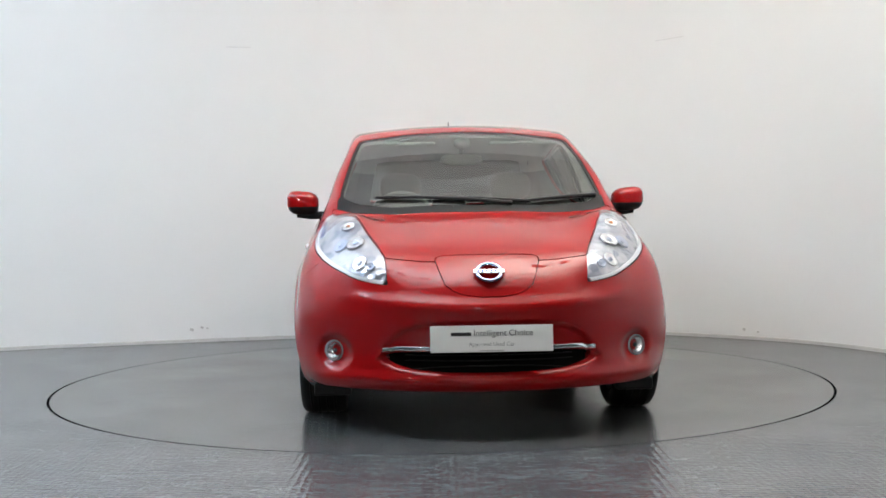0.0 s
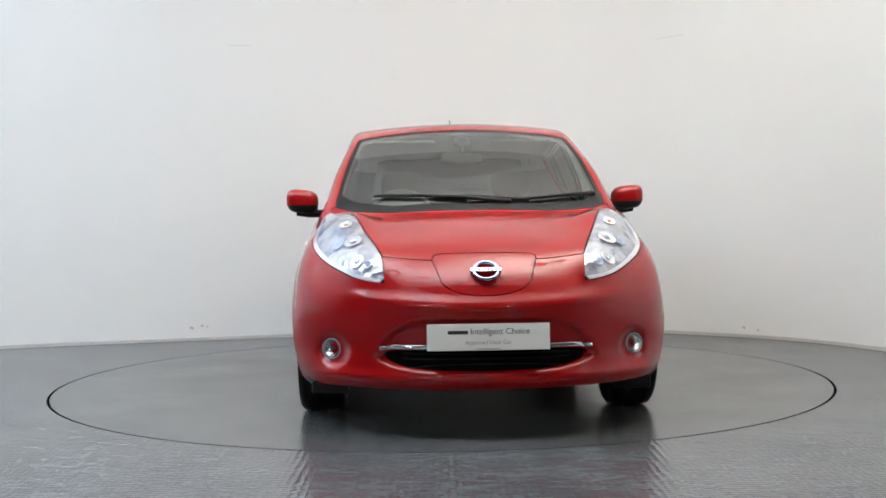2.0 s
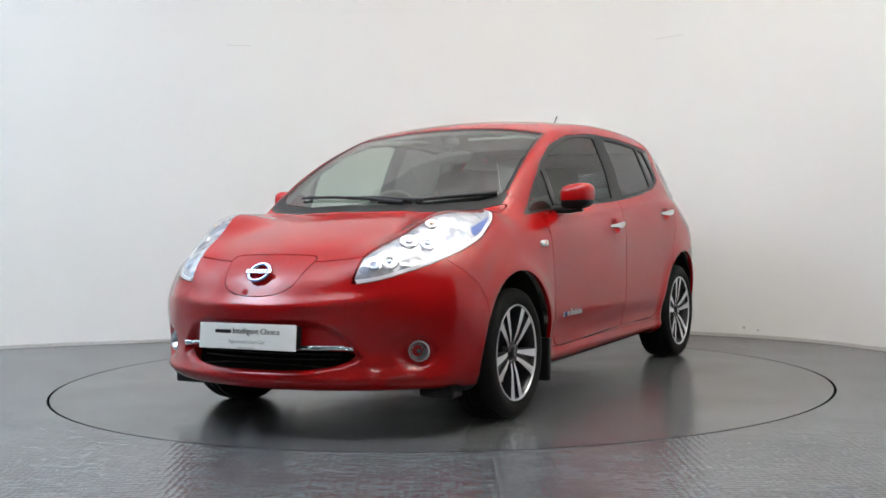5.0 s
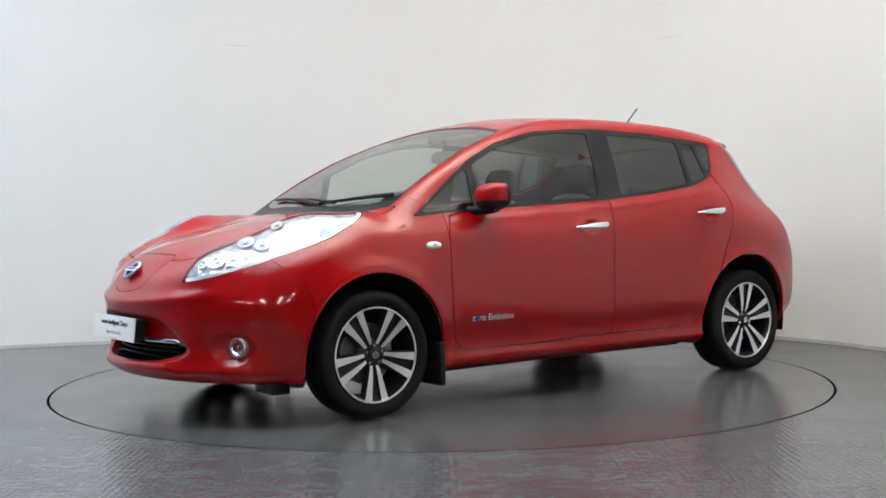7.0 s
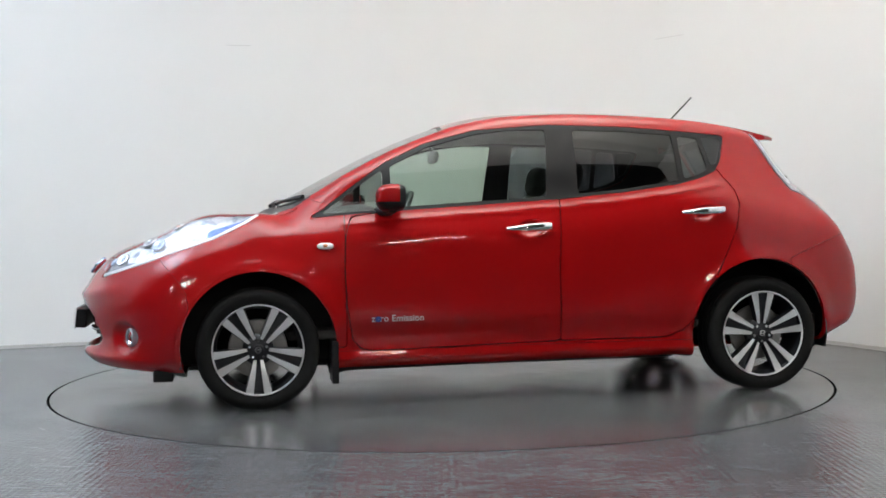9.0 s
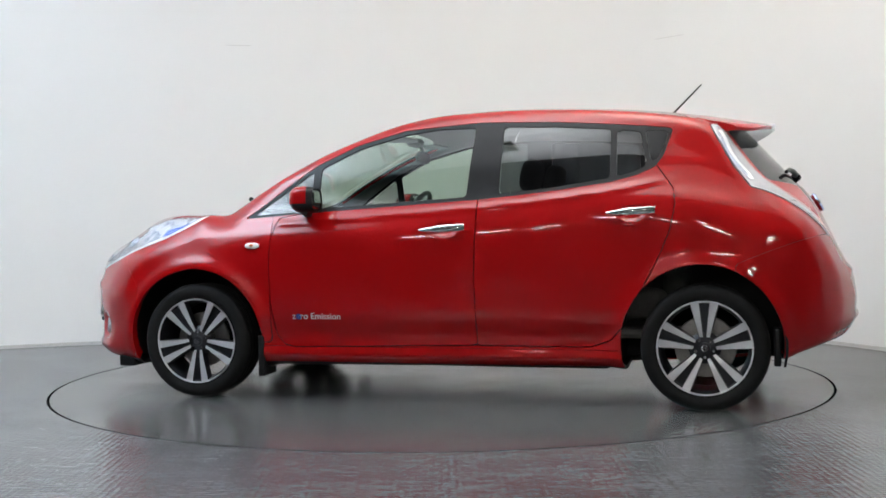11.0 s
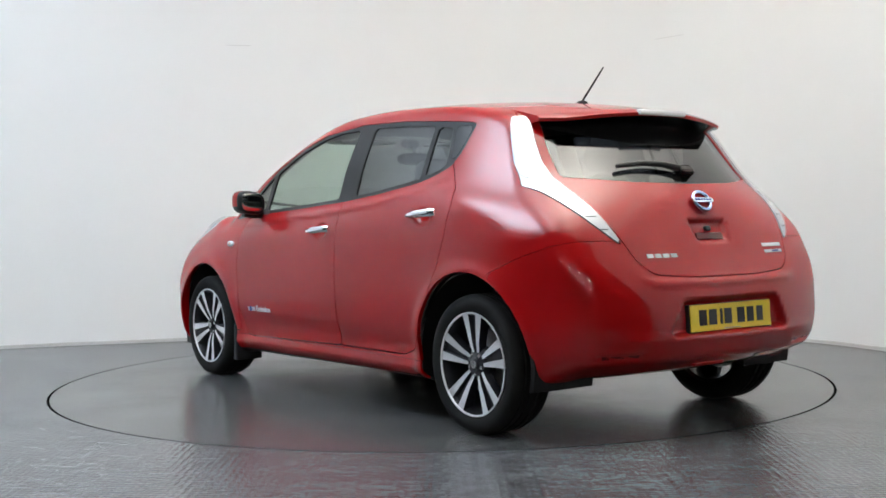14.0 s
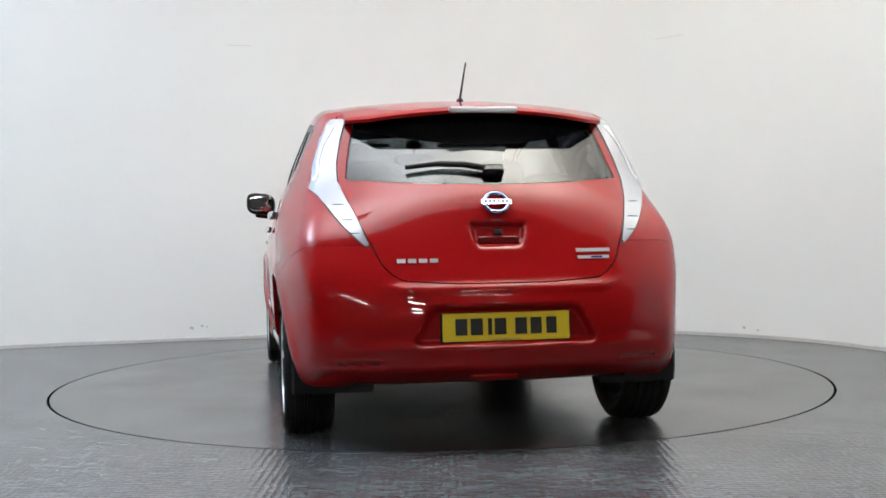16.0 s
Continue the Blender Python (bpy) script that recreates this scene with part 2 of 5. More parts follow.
# ---- the studio ----
def build_studio():
    bm = bmesh.new()
    n = 96
    ring = [bm.verts.new((2.253 * math.cos(2 * math.pi * i / n), 2.253 * math.sin(2 * math.pi * i / n), 0)) for i in range(n)]
    outer = []
    for v in ring:
        d = v.co.normalized()
        k = 15 / max(abs(d.x), abs(d.y))
        outer.append(bm.verts.new(d * k))
    for i in range(n):
        bm.faces.new((ring[i], outer[i], outer[(i + 1) % n], ring[(i + 1) % n]))
    tagged(part("floor", bm, FLOOR), "sealed mid-grey studio floor with fine relief and scuffs", "floor", kind="structure")

    bm = bmesh.new()
    lathe(bm, [(2.20, -0.06), (2.29, -0.06), (2.29, -0.015), (2.20, -0.015)], 160, "z", True)
    tagged(part("turntable_gap", bm, SEAM_SHADE, smooth=40), "narrow dark gap ringing the turntable", "gap", kind="structure")

    # curved white wall, thick, in one sweep
    plan = spline([(-10.5, -2.6), (-8.2, -0.6), (-5.6, 1.05), (-3.42, 2.01), (-2.62, 2.275), (-1.54, 2.56), (-0.6, 2.75), (0.4, 2.85), (1.25, 2.75), (1.925, 2.42), (2.65, 1.785), (3.07, 1.0), (3.30, 0.0), (3.38, -1.2), (3.45, -2.6), (3.7, -4.0)], 14)
    bm = bmesh.new()
    rows = []
    for i, q in enumerate(plan):
        d = plan[min(i + 1, len(plan) - 1)] - plan[max(i - 1, 0)]
        d = d / np.hypot(*d)
        o = np.array((-d[1], d[0])) * 0.15
        rows.append([bm.verts.new((q[0], q[1], -0.01)), bm.verts.new((q[0], q[1], 4.6)), bm.verts.new((q[0] + o[0], q[1] + o[1], 4.6)), bm.verts.new((q[0] + o[0], q[1] + o[1], -0.01))])
    for u, v in zip(rows, rows[1:]):
        for k in range(4):
            bm.faces.new((u[k], v[k], v[(k + 1) % 4], u[(k + 1) % 4]))
    tagged(part("wall_curved", bm, WALL, smooth=40), "curved white-painted studio wall with faint scuffs", "wall", kind="structure")

    # thin painted foot of the wall
    bm = bmesh.new()
    rows = []
    for i, q in enumerate(plan):
        d = plan[min(i + 1, len(plan) - 1)] - plan[max(i - 1, 0)]
        d = d / np.hypot(*d)
        o = np.array((d[1], -d[0])) * 0.006
        rows.append([bm.verts.new((q[0] + o[0], q[1] + o[1], 0.0)), bm.verts.new((q[0] + o[0], q[1] + o[1], 0.022)), bm.verts.new((q[0], q[1], 0.026))])
    for u, v in zip(rows, rows[1:]):
        for k in range(2):
            bm.faces.new((u[k], v[k], v[k + 1], u[k + 1]))
    tagged(part("baseboard", bm, SCUFF, smooth=30), "worn pale edge strip at the wall's foot", "baseboard", kind="structure")

    # a few old marks on the paint
    for mx, my, mz, ln in ((-1.62, 2.532, 2.40, 0.20), (1.88, 2.440, 2.405, 0.24)):
        bm = bmesh.new()
        box(bm, 0, 0, 0, ln, 0.006, 0.005, 0.002)
        tagged(part("wall_scuff", bm, SCUFF_PALE, at=pose(mx, my, mz, 0, -4 if mx > 0 else 0, 12 if mx < 0 else -30)), "faint grey scratch on the white wall", "mark", kind="structure")

    for mx, my, mz, ln in ((-2.02, 2.420, 0.105, 0.030), (-1.94, 2.442, 0.120, 0.022), (-1.90, 2.452, 0.112, 0.016), (2.36, 2.035, 0.080, 0.026), (2.45, 1.965, 0.065, 0.018)):
        bm = bmesh.new()
        box(bm, 0, 0, 0, ln, 0.006, ln * 0.8, 0.002)
        tagged(part("wall_scuff", bm, SCUFF, at=pose(mx, my, mz, 0, 20, 14 if mx < 0 else -42)), "small grey knock low on the white wall", "mark", kind="structure")

    for name, q in (("wall_south", (0, -13.0, 2.3, 30, 0.2, 4.6)), ("wall_west", (-11.5, -6, 2.3, 0.2, 16, 4.6)), ("wall_east", (6.5, -8.4, 2.3, 0.2, 9.4, 4.6)), ("wall_return", (5.2, -3.9, 2.3, 3.0, 0.2, 4.6))):
        bm = bmesh.new()
        box(bm, *q)
        tagged(part(name, bm, DARK_WALL), "plain grey hall wall behind the camera", "wall", kind="structure")
    bm = bmesh.new()
    box(bm, 0, 0.0, 4.7, 26, 8.2, 0.2)
    tagged(part("ceiling", bm, CEILING), "plain white studio ceiling", "ceiling", kind="structure")
    bm = bmesh.new()
    box(bm, 0, -9.05, 4.7, 26, 9.9, 0.2)
    tagged(part("ceiling", bm, DARK_WALL), "dark hall ceiling behind the studio", "ceiling", kind="structure")


build_studio()


# ---- the car's body: one smooth form, cut into its panels ----
# car space: nose to -y, its left side +x, wheels on z = 0, axles at y = -1.35 and 1.35
def chaikin(pts, times=2):
    P = np.array(pts, float)
    for _ in range(times):
        Q = np.roll(P, -1, 0)
        P = np.stack([0.75 * P + 0.25 * Q, 0.25 * P + 0.75 * Q], 1).reshape(-1, 2)
    return P


def fillet(pts, r=0.02, n=4):
    """A closed outline with its corners rounded."""
    P = np.array(pts, float)
    out = []
    for a, b, c in zip(np.roll(P, 1, 0), P, np.roll(P, -1, 0)):
        u, v = a - b, c - b
        k = min(r, 0.45 * np.hypot(*u), 0.45 * np.hypot(*v))
        p, q = b + u / np.hypot(*u) * k, b + v / np.hypot(*v) * k
        out += [(1 - t) ** 2 * p + 2 * t * (1 - t) * b + t * t * q for t in np.linspace(0, 1, n + 1)]
    return np.array(out)


def sd_poly(P, poly):
    """Signed distance of 2D points to a closed outline, negative inside."""
    P = np.asarray(P, float)
    best = np.full(len(P), 1e9)
    inside = np.zeros(len(P), bool)
    for a, b in zip(poly, np.roll(poly, -1, 0)):
        e, w = b - a, P - a
        t = np.clip((w @ e) / max(e @ e, 1e-12), 0, 1)
        best = np.minimum(best, ((w - t[:, None] * e) ** 2).sum(1))
        c = (a[1] > P[:, 1]) != (b[1] > P[:, 1])
        if abs(e[1]) > 1e-12:
            inside ^= c & (P[:, 0] < a[0] + (P[:, 1] - a[1]) * e[0] / e[1])
    d = np.sqrt(best)
    return np.where(inside, -d, d)


PROFILE = spline([(-2.19, 0.205), (-2.255, 0.245), (-2.268, 0.30), (-2.262, 0.38), (-2.275, 0.47), (-2.280, 0.56), (-2.256, 0.63), (-2.198, 0.715), (-2.095, 0.795), (-1.93, 0.862), (-1.65, 0.93),
                  (-1.38, 0.985), (-1.27, 1.03), (-0.986, 1.184), (-0.689, 1.335), (-0.35, 1.470), (-0.10, 1.531), (0.15, 1.551), (0.45, 1.556), (0.85, 1.540), (1.20, 1.508), (1.42, 1.472), (1.53, 1.42),
                  (1.66, 1.285), (1.83, 1.10), (1.90, 1.01), (1.955, 0.90), (2.005, 0.79), (2.05, 0.70), (2.085, 0.63), (2.105, 0.54), (2.10, 0.45), (2.075, 0.375), (2.01, 0.325), (1.75, 0.25),
                  (0.98, 0.205), (-0.93, 0.18), (-1.75, 0.175)], 6, True)
H2 = 0.0125
GY, GZ = np.arange(-2.7, 2.6, H2), np.arange(-0.1, 1.85, H2)
SIDE = sd_poly(np.stack(np.meshgrid(GY, GZ, indexing="ij"), -1).reshape(-1, 2), PROFILE).reshape(len(GY), len(GZ))
for _ in range(3):
    SIDE[1:-1] = 0.25 * SIDE[:-2] + 0.5 * SIDE[1:-1] + 0.25 * SIDE[2:]
    SIDE[:, 1:-1] = 0.25 * SIDE[:, :-2] + 0.5 * SIDE[:, 1:-1] + 0.25 * SIDE[:, 2:]

ZL = np.array([0.20, 0.40, 0.60, 0.75, 0.88, 0.97, 1.05, 1.20, 1.35, 1.50])
YL = np.array([-2.2, -1.9, -1.35, -0.9, 0.0, 0.9, 1.35, 1.7, 2.0, 2.2])
WIDTH = np.array([
    (0.735, 0.79, 0.78, 0.715, 0.60, 0.52, 0.47, 0.40, 0.35, 0.32), (0.80, 0.845, 0.842, 0.805, 0.735, 0.675, 0.62, 0.53, 0.46, 0.40),
    (0.85, 0.880, 0.885, 0.868, 0.812, 0.755, 0.72, 0.65, 0.58, 0.51), (0.83, 0.870, 0.880, 0.876, 0.855, 0.808, 0.770, 0.71, 0.635, 0.56),
    (0.82, 0.866, 0.878, 0.879, 0.869, 0.840, 0.808, 0.765, 0.703, 0.635), (0.82, 0.866, 0.878, 0.880, 0.875, 0.854, 0.818, 0.760, 0.697, 0.628),
    (0.82, 0.872, 0.887, 0.888, 0.878, 0.850, 0.802, 0.730, 0.668, 0.610), (0.79, 0.840, 0.852, 0.850, 0.830, 0.788, 0.742, 0.673, 0.612, 0.557),
    (0.675, 0.725, 0.740, 0.742, 0.725, 0.690, 0.65, 0.57, 0.50, 0.44), (0.58, 0.62, 0.63, 0.63, 0.61, 0.57, 0.52, 0.45, 0.40, 0.36)])


def monotone(xs, ys, q):
    """Smooth curve through ys at xs along axis 0, evaluated on a fine grid q."""
    m = np.gradient(ys, xs, axis=0)
    i = np.clip(np.searchsorted(xs, q) - 1, 0, len(xs) - 2)
    h = (xs[i + 1] - xs[i]).reshape(-1, *[1] * (ys.ndim - 1))
    t = ((q - xs[i]) / (xs[i + 1] - xs[i])).reshape(-1, *[1] * (ys.ndim - 1))
    return ((2 * t ** 3 - 3 * t ** 2 + 1) * ys[i] + (t ** 3 - 2 * t ** 2 + t) * h * m[i] + (-2 * t ** 3 + 3 * t ** 2) * ys[i + 1] + (t ** 3 - t ** 2) * h * m[i + 1])


WIDE = monotone(YL, WIDTH, np.clip(GY, -2.2, 2.2))
WIDE = monotone(ZL, WIDE.T.copy(), np.clip(GZ, 0.2, 1.5)).T.copy()


def grid_sample(A, y, z):
    u, v = np.clip((y - GY[0]) / H2, 0, len(GY) - 1.001), np.clip((z - GZ[0]) / H2, 0, len(GZ) - 1.001)
    i, j = u.astype(int), v.astype(int)
    u, v = u - i, v - j
    return A[i, j] * (1 - u) * (1 - v) + A[i + 1, j] * u * (1 - v) + A[i, j + 1] * (1 - u) * v + A[i + 1, j + 1] * u * v


def step(a, b, x):
    t = np.clip((x - a) / (b - a), 0, 1)
    return t * t * (3 - 2 * t)


def bump(x, c, w):
    return np.exp(-((x - c) / w) ** 2)


GRILLE = chaikin([(-0.50, 0.345), (-0.46, 0.41), (-0.385, 0.49), (-0.28, 0.518), (0.28, 0.518), (0.385, 0.49), (0.46, 0.41), (0.50, 0.345), (0.40, 0.305), (0.2, 0.290), (-0.2, 0.290), (-0.40, 0.305)], 2)
PLATE_NICHE = fillet([(-0.385, 0.445), (-0.30, 0.60), (0.30, 0.60), (0.385, 0.445)], 0.04)
GRIP = fillet([(-0.13, 0.935), (-0.10, 0.83), (0.10, 0.83), (0.13, 0.935)], 0.02)
LAMP_LINE = [Vector((0.50, -2.02, 0.745)), Vector((0.64, -1.68, 0.935)), Vector((0.705, -1.36, 0.965))]


def near_line(x, y, z, line):
    best = np.full(len(x), 1e9)
    P = np.stack([x, y, z], 1)
    for a, b in zip(line, line[1:]):
        a, b = np.array(a), np.array(b)
        e, w = b - a, P - a
        t = np.clip((w @ e) / (e @ e), 0, 1)
        best = np.minimum(best, ((w - t[:, None] * e) ** 2).sum(1))
    return np.sqrt(best)


WAIST_LINE = np.array([(-1.085, 0.968), (-0.535, 1.005), (-0.161, 1.027), (0.236, 1.050), (0.579, 1.082), (0.897, 1.124), (1.115, 1.165), (1.4, 1.18)])


def WAIST(y):
    return np.interp(y, WAIST_LINE[:, 0], WAIST_LINE[:, 1])


def form(P):
    """The car's form: negative inside."""
    x, y, z = np.abs(P[:, 0]), P[:, 1], P[:, 2]
    front, rear = 1 - step(-1.9, -0.4, y), step(0.9, 1.7, y)
    bow_f = (0.46 * x ** 2 + 0.20 * x ** 4) * (1 - 0.55 * step(0.85, 1.1, z))
    bow_r = x ** 2 * (0.17 - 0.07 * step(0.55, 0.75, z) + 0.24 * step(0.86, 1.2, z)) + 0.12 * x ** 4
    bow_w = 0.09 * x ** 2 * step(0.98, 1.15, z) * (1 - step(-0.6, 0.0, y))
    yy = y - front * bow_f * (1 - step(1.0, 1.2, z)) - bow_w + rear * bow_r
    crown = 0.05 + 0.065 * step(-0.7, -0.1, y) * (1 - 0.5 * step(1.4, 1.7, y))
    zz = z + crown * x ** 2 * step(0.75, 1.0, z)
    d = grid_sample(SIDE, yy, zz)
    lift = 0.03 * (step(-0.4, 0.5, y)) + 0.045 * step(0.3, 1.1, y) - 0.075 * step(1.1, 1.7, y)
    w = x - grid_sample(WIDE, y, z - lift * step(0.6, 0.95, z))
    k = 0.080 - 0.038 * step(1.0, 1.2, z) - 0.02 * step(1.4, 1.8, y)
    h = np.clip(0.5 + 0.5 * (w - d) / k, 0, 1)
    f = d * (1 - h) + w * h + k * h * (1 - h)
    # lamps stand proud, wheel arches flare, sill and lip, shoulder crease
    f = f - 0.050 * np.exp(-(near_line(x, y, z, LAMP_LINE) / 0.115) ** 2)
    f = f - 0.062 * np.exp(-((x - 0.60) / 0.13) ** 2 - ((y + 1.60) / 0.19) ** 2 - ((z - 0.93) / 0.16) ** 2)
    for c in (-1.345, 1.335):
        r = np.hypot(y - c, z - 0.315)
        f = f - 0.014 * bump(r, 0.40, 0.045) * step(0.55, 0.7, x)
    f = f - 0.017 * bump(z, 0.245, 0.034) * (1 - step(0.9, 1.1, np.abs(y)))
    f = f + 0.012 * bump(z, 0.36, 0.06) * (1 - step(0.85, 1.1, np.abs(y)))
    f = f - 0.006 * bump(z - WAIST(y), -0.045, 0.016) * step(-1.0, -0.8, y) * (1 - step(1.0, 1.3, y)) * step(0.6, 0.7, x)
    f = f - 0.020 * bump(z, 0.262, 0.03) * (1 - step(-2.0, -1.85, y))
    f = f - 0.014 * bump(z - 0.12 * x * x, 0.575, 0.030) * (1 - step(-2.05, -1.9, y)) * (1 - step(0.5, 0.72, x))
    fr = 1 - step(-1.9, -1.8, y)
    g = sd_poly(np.stack([x, z], 1), GRILLE)
    f = f + 0.035 * (1 - step(-0.03, 0.004, g)) * fr
    r = np.hypot(x - 0.675, z - 0.375)
    f = f + 0.034 * (1 - step(0.048, 0.085, r)) * fr
    bk = step(1.8, 1.9, y)
    g = sd_poly(np.stack([x, z], 1), PLATE_NICHE)
    f = f + 0.040 * (1 - step(-0.02, 0.004, g)) * bk
    f = f - 0.010 * bump(z - 0.35 * step(0.38, 0.60, x) * (x - 0.38), 0.672, 0.018) * bk * (1 - step(0.40, 0.52, x))
    for hy, hz in ((0.06, 0.895), (1.01, 0.963)):
        f = f + 0.016 * (1 - step(0.5, 1.0, np.hypot((y - hy) / 0.075, (z - hz) / 0.042))) * step(0.6, 0.7, x)
    f = f + 0.012 * step(0.0, 0.02, 0.39 - z) * step(0.0, 0.02, z - 0.355) * step(0.0, 0.03, x - 0.47) * (1 - step(0.68, 0.72, x)) * bk
    f = f - 0.012 * bump(z, 0.435, 0.025) * bk * (1 - step(0.5, 0.7, x))
    g = sd_poly(np.stack([x, z], 1), GRIP)
    f = f + 0.024 * (1 - step(-0.02, 0.0, g)) * bk
    return f


def slope(P, e=0.008):
    g = np.stack([(form(P + d) - form(P - d)) / (2 * e) for d in np.eye(3) * e], 1)
    return g


def settle(P, n=4):
    for _ in range(n):
        g = slope(P)
        P = P - (form(P) / np.maximum((g * g).sum(1), 0.1))[:, None] * g
    return P


def master(h=0.021):
    """The right-hand half of the form's surface as triangles with normals."""
    xs, ys, zs = np.arange(-1.5 * h, 1.02, h), np.arange(-2.40, 2.26, h), np.arange(0.10, 1.62, h)
    G = np.stack(np.meshgrid(xs, ys, zs, indexing="ij"), -1).reshape(-1, 3)
    F = np.concatenate([form(c) for c in np.array_split(G, 12)]).reshape(len(xs), len(ys), len(zs))
    s = F < 0
    nx, ny, nz = F.shape
    cnt = np.zeros((nx - 1, ny - 1, nz - 1))
    acc = np.zeros((nx - 1, ny - 1, nz - 1, 3))
    O = np.stack(np.meshgrid(xs[:-1], ys[:-1], zs[:-1], indexing="ij"), -1)
    corners = [(a, b, c) for a in (0, 1) for b in (0, 1) for c in (0, 1)]

    def sl(A, c):
        return A[c[0]:nx - 1 + c[0], c[1]:ny - 1 + c[1], c[2]:nz - 1 + c[2]]
    for c in corners:
        for ax in range(3):
            if c[ax]:
                continue
            d = list(c)
            d[ax] = 1
            fa, fb = sl(F, c), sl(F, d)
            cross = (fa < 0) != (fb < 0)
            t = np.where(cross, fa / np.where(cross, fa - fb, 1), 0)
            p = O + np.array(c) * h
            p[..., ax] += t * h
            acc += p * cross[..., None]
            cnt += cross
    mixed = cnt > 0
    index = np.full(cnt.shape, -1)
    index[mixed] = np.arange(mixed.sum())
    V = settle(acc[mixed] / cnt[mixed][:, None])
    quads = []
    for ax in range(3):
        A, B = [slice(1, -1)] * 3, [slice(1, -1)] * 3
        A[ax], B[ax] = slice(0, -1), slice(1, None)
        diff = s[tuple(A)] != s[tuple(B)]
        neg = s[tuple(A)][diff]
        i = np.argwhere(diff) + 1
        i[:, ax] -= 1
        u, v = (ax + 1) % 3, (ax + 2) % 3
        q = []
        for du, dv in ((-1, -1), (0, -1), (0, 0), (-1, 0)):
            j = i.copy()
            j[:, u] += du
            j[:, v] += dv
            q.append(index[j[:, 0], j[:, 1], j[:, 2]])
        q = np.stack(q, 1)
        q[~neg] = q[~neg][:, ::-1]
        quads.append(q)
    Q = np.concatenate(quads)
    T = np.concatenate([Q[:, [0, 1, 2]], Q[:, [0, 2, 3]]])
    N = slope(V)
    return V, N / np.linalg.norm(N, axis=1)[:, None], T


def clip(M, f):
    """The part of a triangle mesh where f <= 0, cut clean along f = 0."""
    V, N, T = M
    if len(T) == 0:
        return M
    f = np.where(np.abs(f) < 2e-4, 0.0, f)
    s = f[T] <= 0
    full, cut = s.all(1), s.any(1) & ~s.all(1)
    new_v, new_n, tris, made = [], [], [], {}
    base = len(V)

    def mid(a, b):
        k = (a, b) if a < b else (b, a)
        if k not in made:
            t = f[a] / (f[a] - f[b])
            made[k] = base + len(new_v)
            new_v.append(V[a] + t * (V[b] - V[a]))
            n = N[a] + t * (N[b] - N[a])
            new_n.append(n / max(np.linalg.norm(n), 1e-9))
        return made[k]
    for tri in T[cut]:
        poly = []
        for a, b in zip(tri, np.roll(tri, -1)):
            if f[a] <= 0:
                poly.append(a)
            if (f[a] < 0 and f[b] > 0) or (f[a] > 0 and f[b] < 0):
                poly.append(mid(a, b))
        for k in range(1, len(poly) - 1):
            tris.append((poly[0], poly[k], poly[k + 1]))
    V2 = np.concatenate([V, np.array(new_v).reshape(-1, 3)])
    N2 = np.concatenate([N, np.array(new_n).reshape(-1, 3)])
    T2 = np.concatenate([T[full], np.array(tris, int).reshape(-1, 3)])
    used, inv = np.unique(T2, return_inverse=True)
    return V2[used], N2[used], inv.reshape(-1, 3)


def mirrored(M):
    V, N, T = M
    return V * (-1, 1, 1), N * (-1, 1, 1), T[:, ::-1]


def both(M):
    V, N, T = M
    V = V.copy()
    seam = np.abs(V[:, 0]) < 1e-4
    V[seam, 0] = 0
    idx = np.arange(len(V)) + len(V)
    idx[seam] = np.arange(len(V))[seam]
    V2, N2 = np.concatenate([V, V * (-1, 1, 1)]), np.concatenate([N, N * (-1, 1, 1)])
    T2 = np.concatenate([T, idx[T][:, ::-1]])
    used, inv = np.unique(T2, return_inverse=True)
    return V2[used], N2[used], inv.reshape(-1, 3)


def panel(name, M, mat, parent, label="", depth=0.016, lift=0.0):
    """A panel of the form with folded-in edges."""
    V, N, T = M
    V = V + N * lift
    E = np.concatenate([T[:, [0, 1]], T[:, [1, 2]], T[:, [2, 0]]])
    key = np.sort(E, 1)
    _, first, count = np.unique(key[:, 0] * (len(V) + 1) + key[:, 1], return_index=True, return_counts=True)
    rim = E[first[count == 1]]
    if depth and len(rim):
        d = V[rim[:, 1]] - V[rim[:, 0]]
        out = np.cross(d, N[rim[:, 0]])
        out /= np.maximum(np.linalg.norm(out, axis=1), 1e-9)[:, None]
        n0 = len(V)
        k = len(rim)
        A, B = V[rim[:, 0]], V[rim[:, 1]]
        NA, NB = N[rim[:, 0]], N[rim[:, 1]]
        V = np.concatenate([V, A, B, B - NB * depth, A - NA * depth])
        N = np.concatenate([N, out, out, out, out])
        i = np.arange(k)
        T = np.concatenate([T, np.stack([n0 + i, n0 + 3 * k + i, n0 + 2 * k + i], 1), np.stack([n0 + i, n0 + 2 * k + i, n0 + k + i], 1)])
    me = bpy.data.meshes.new(name)
    me.from_pydata(V.tolist(), [], T.tolist())
    me.shade_smooth()
    me.normals_split_custom_set_from_vertices(N.tolist())
    me.materials.append(mat)
    ob = new(name, me)
    ob.parent = parent
    return tagged(ob, label)


def line(pts):
    a = np.array(pts, float)
    return lambda q: np.interp(q, a[:, 0], a[:, 1])


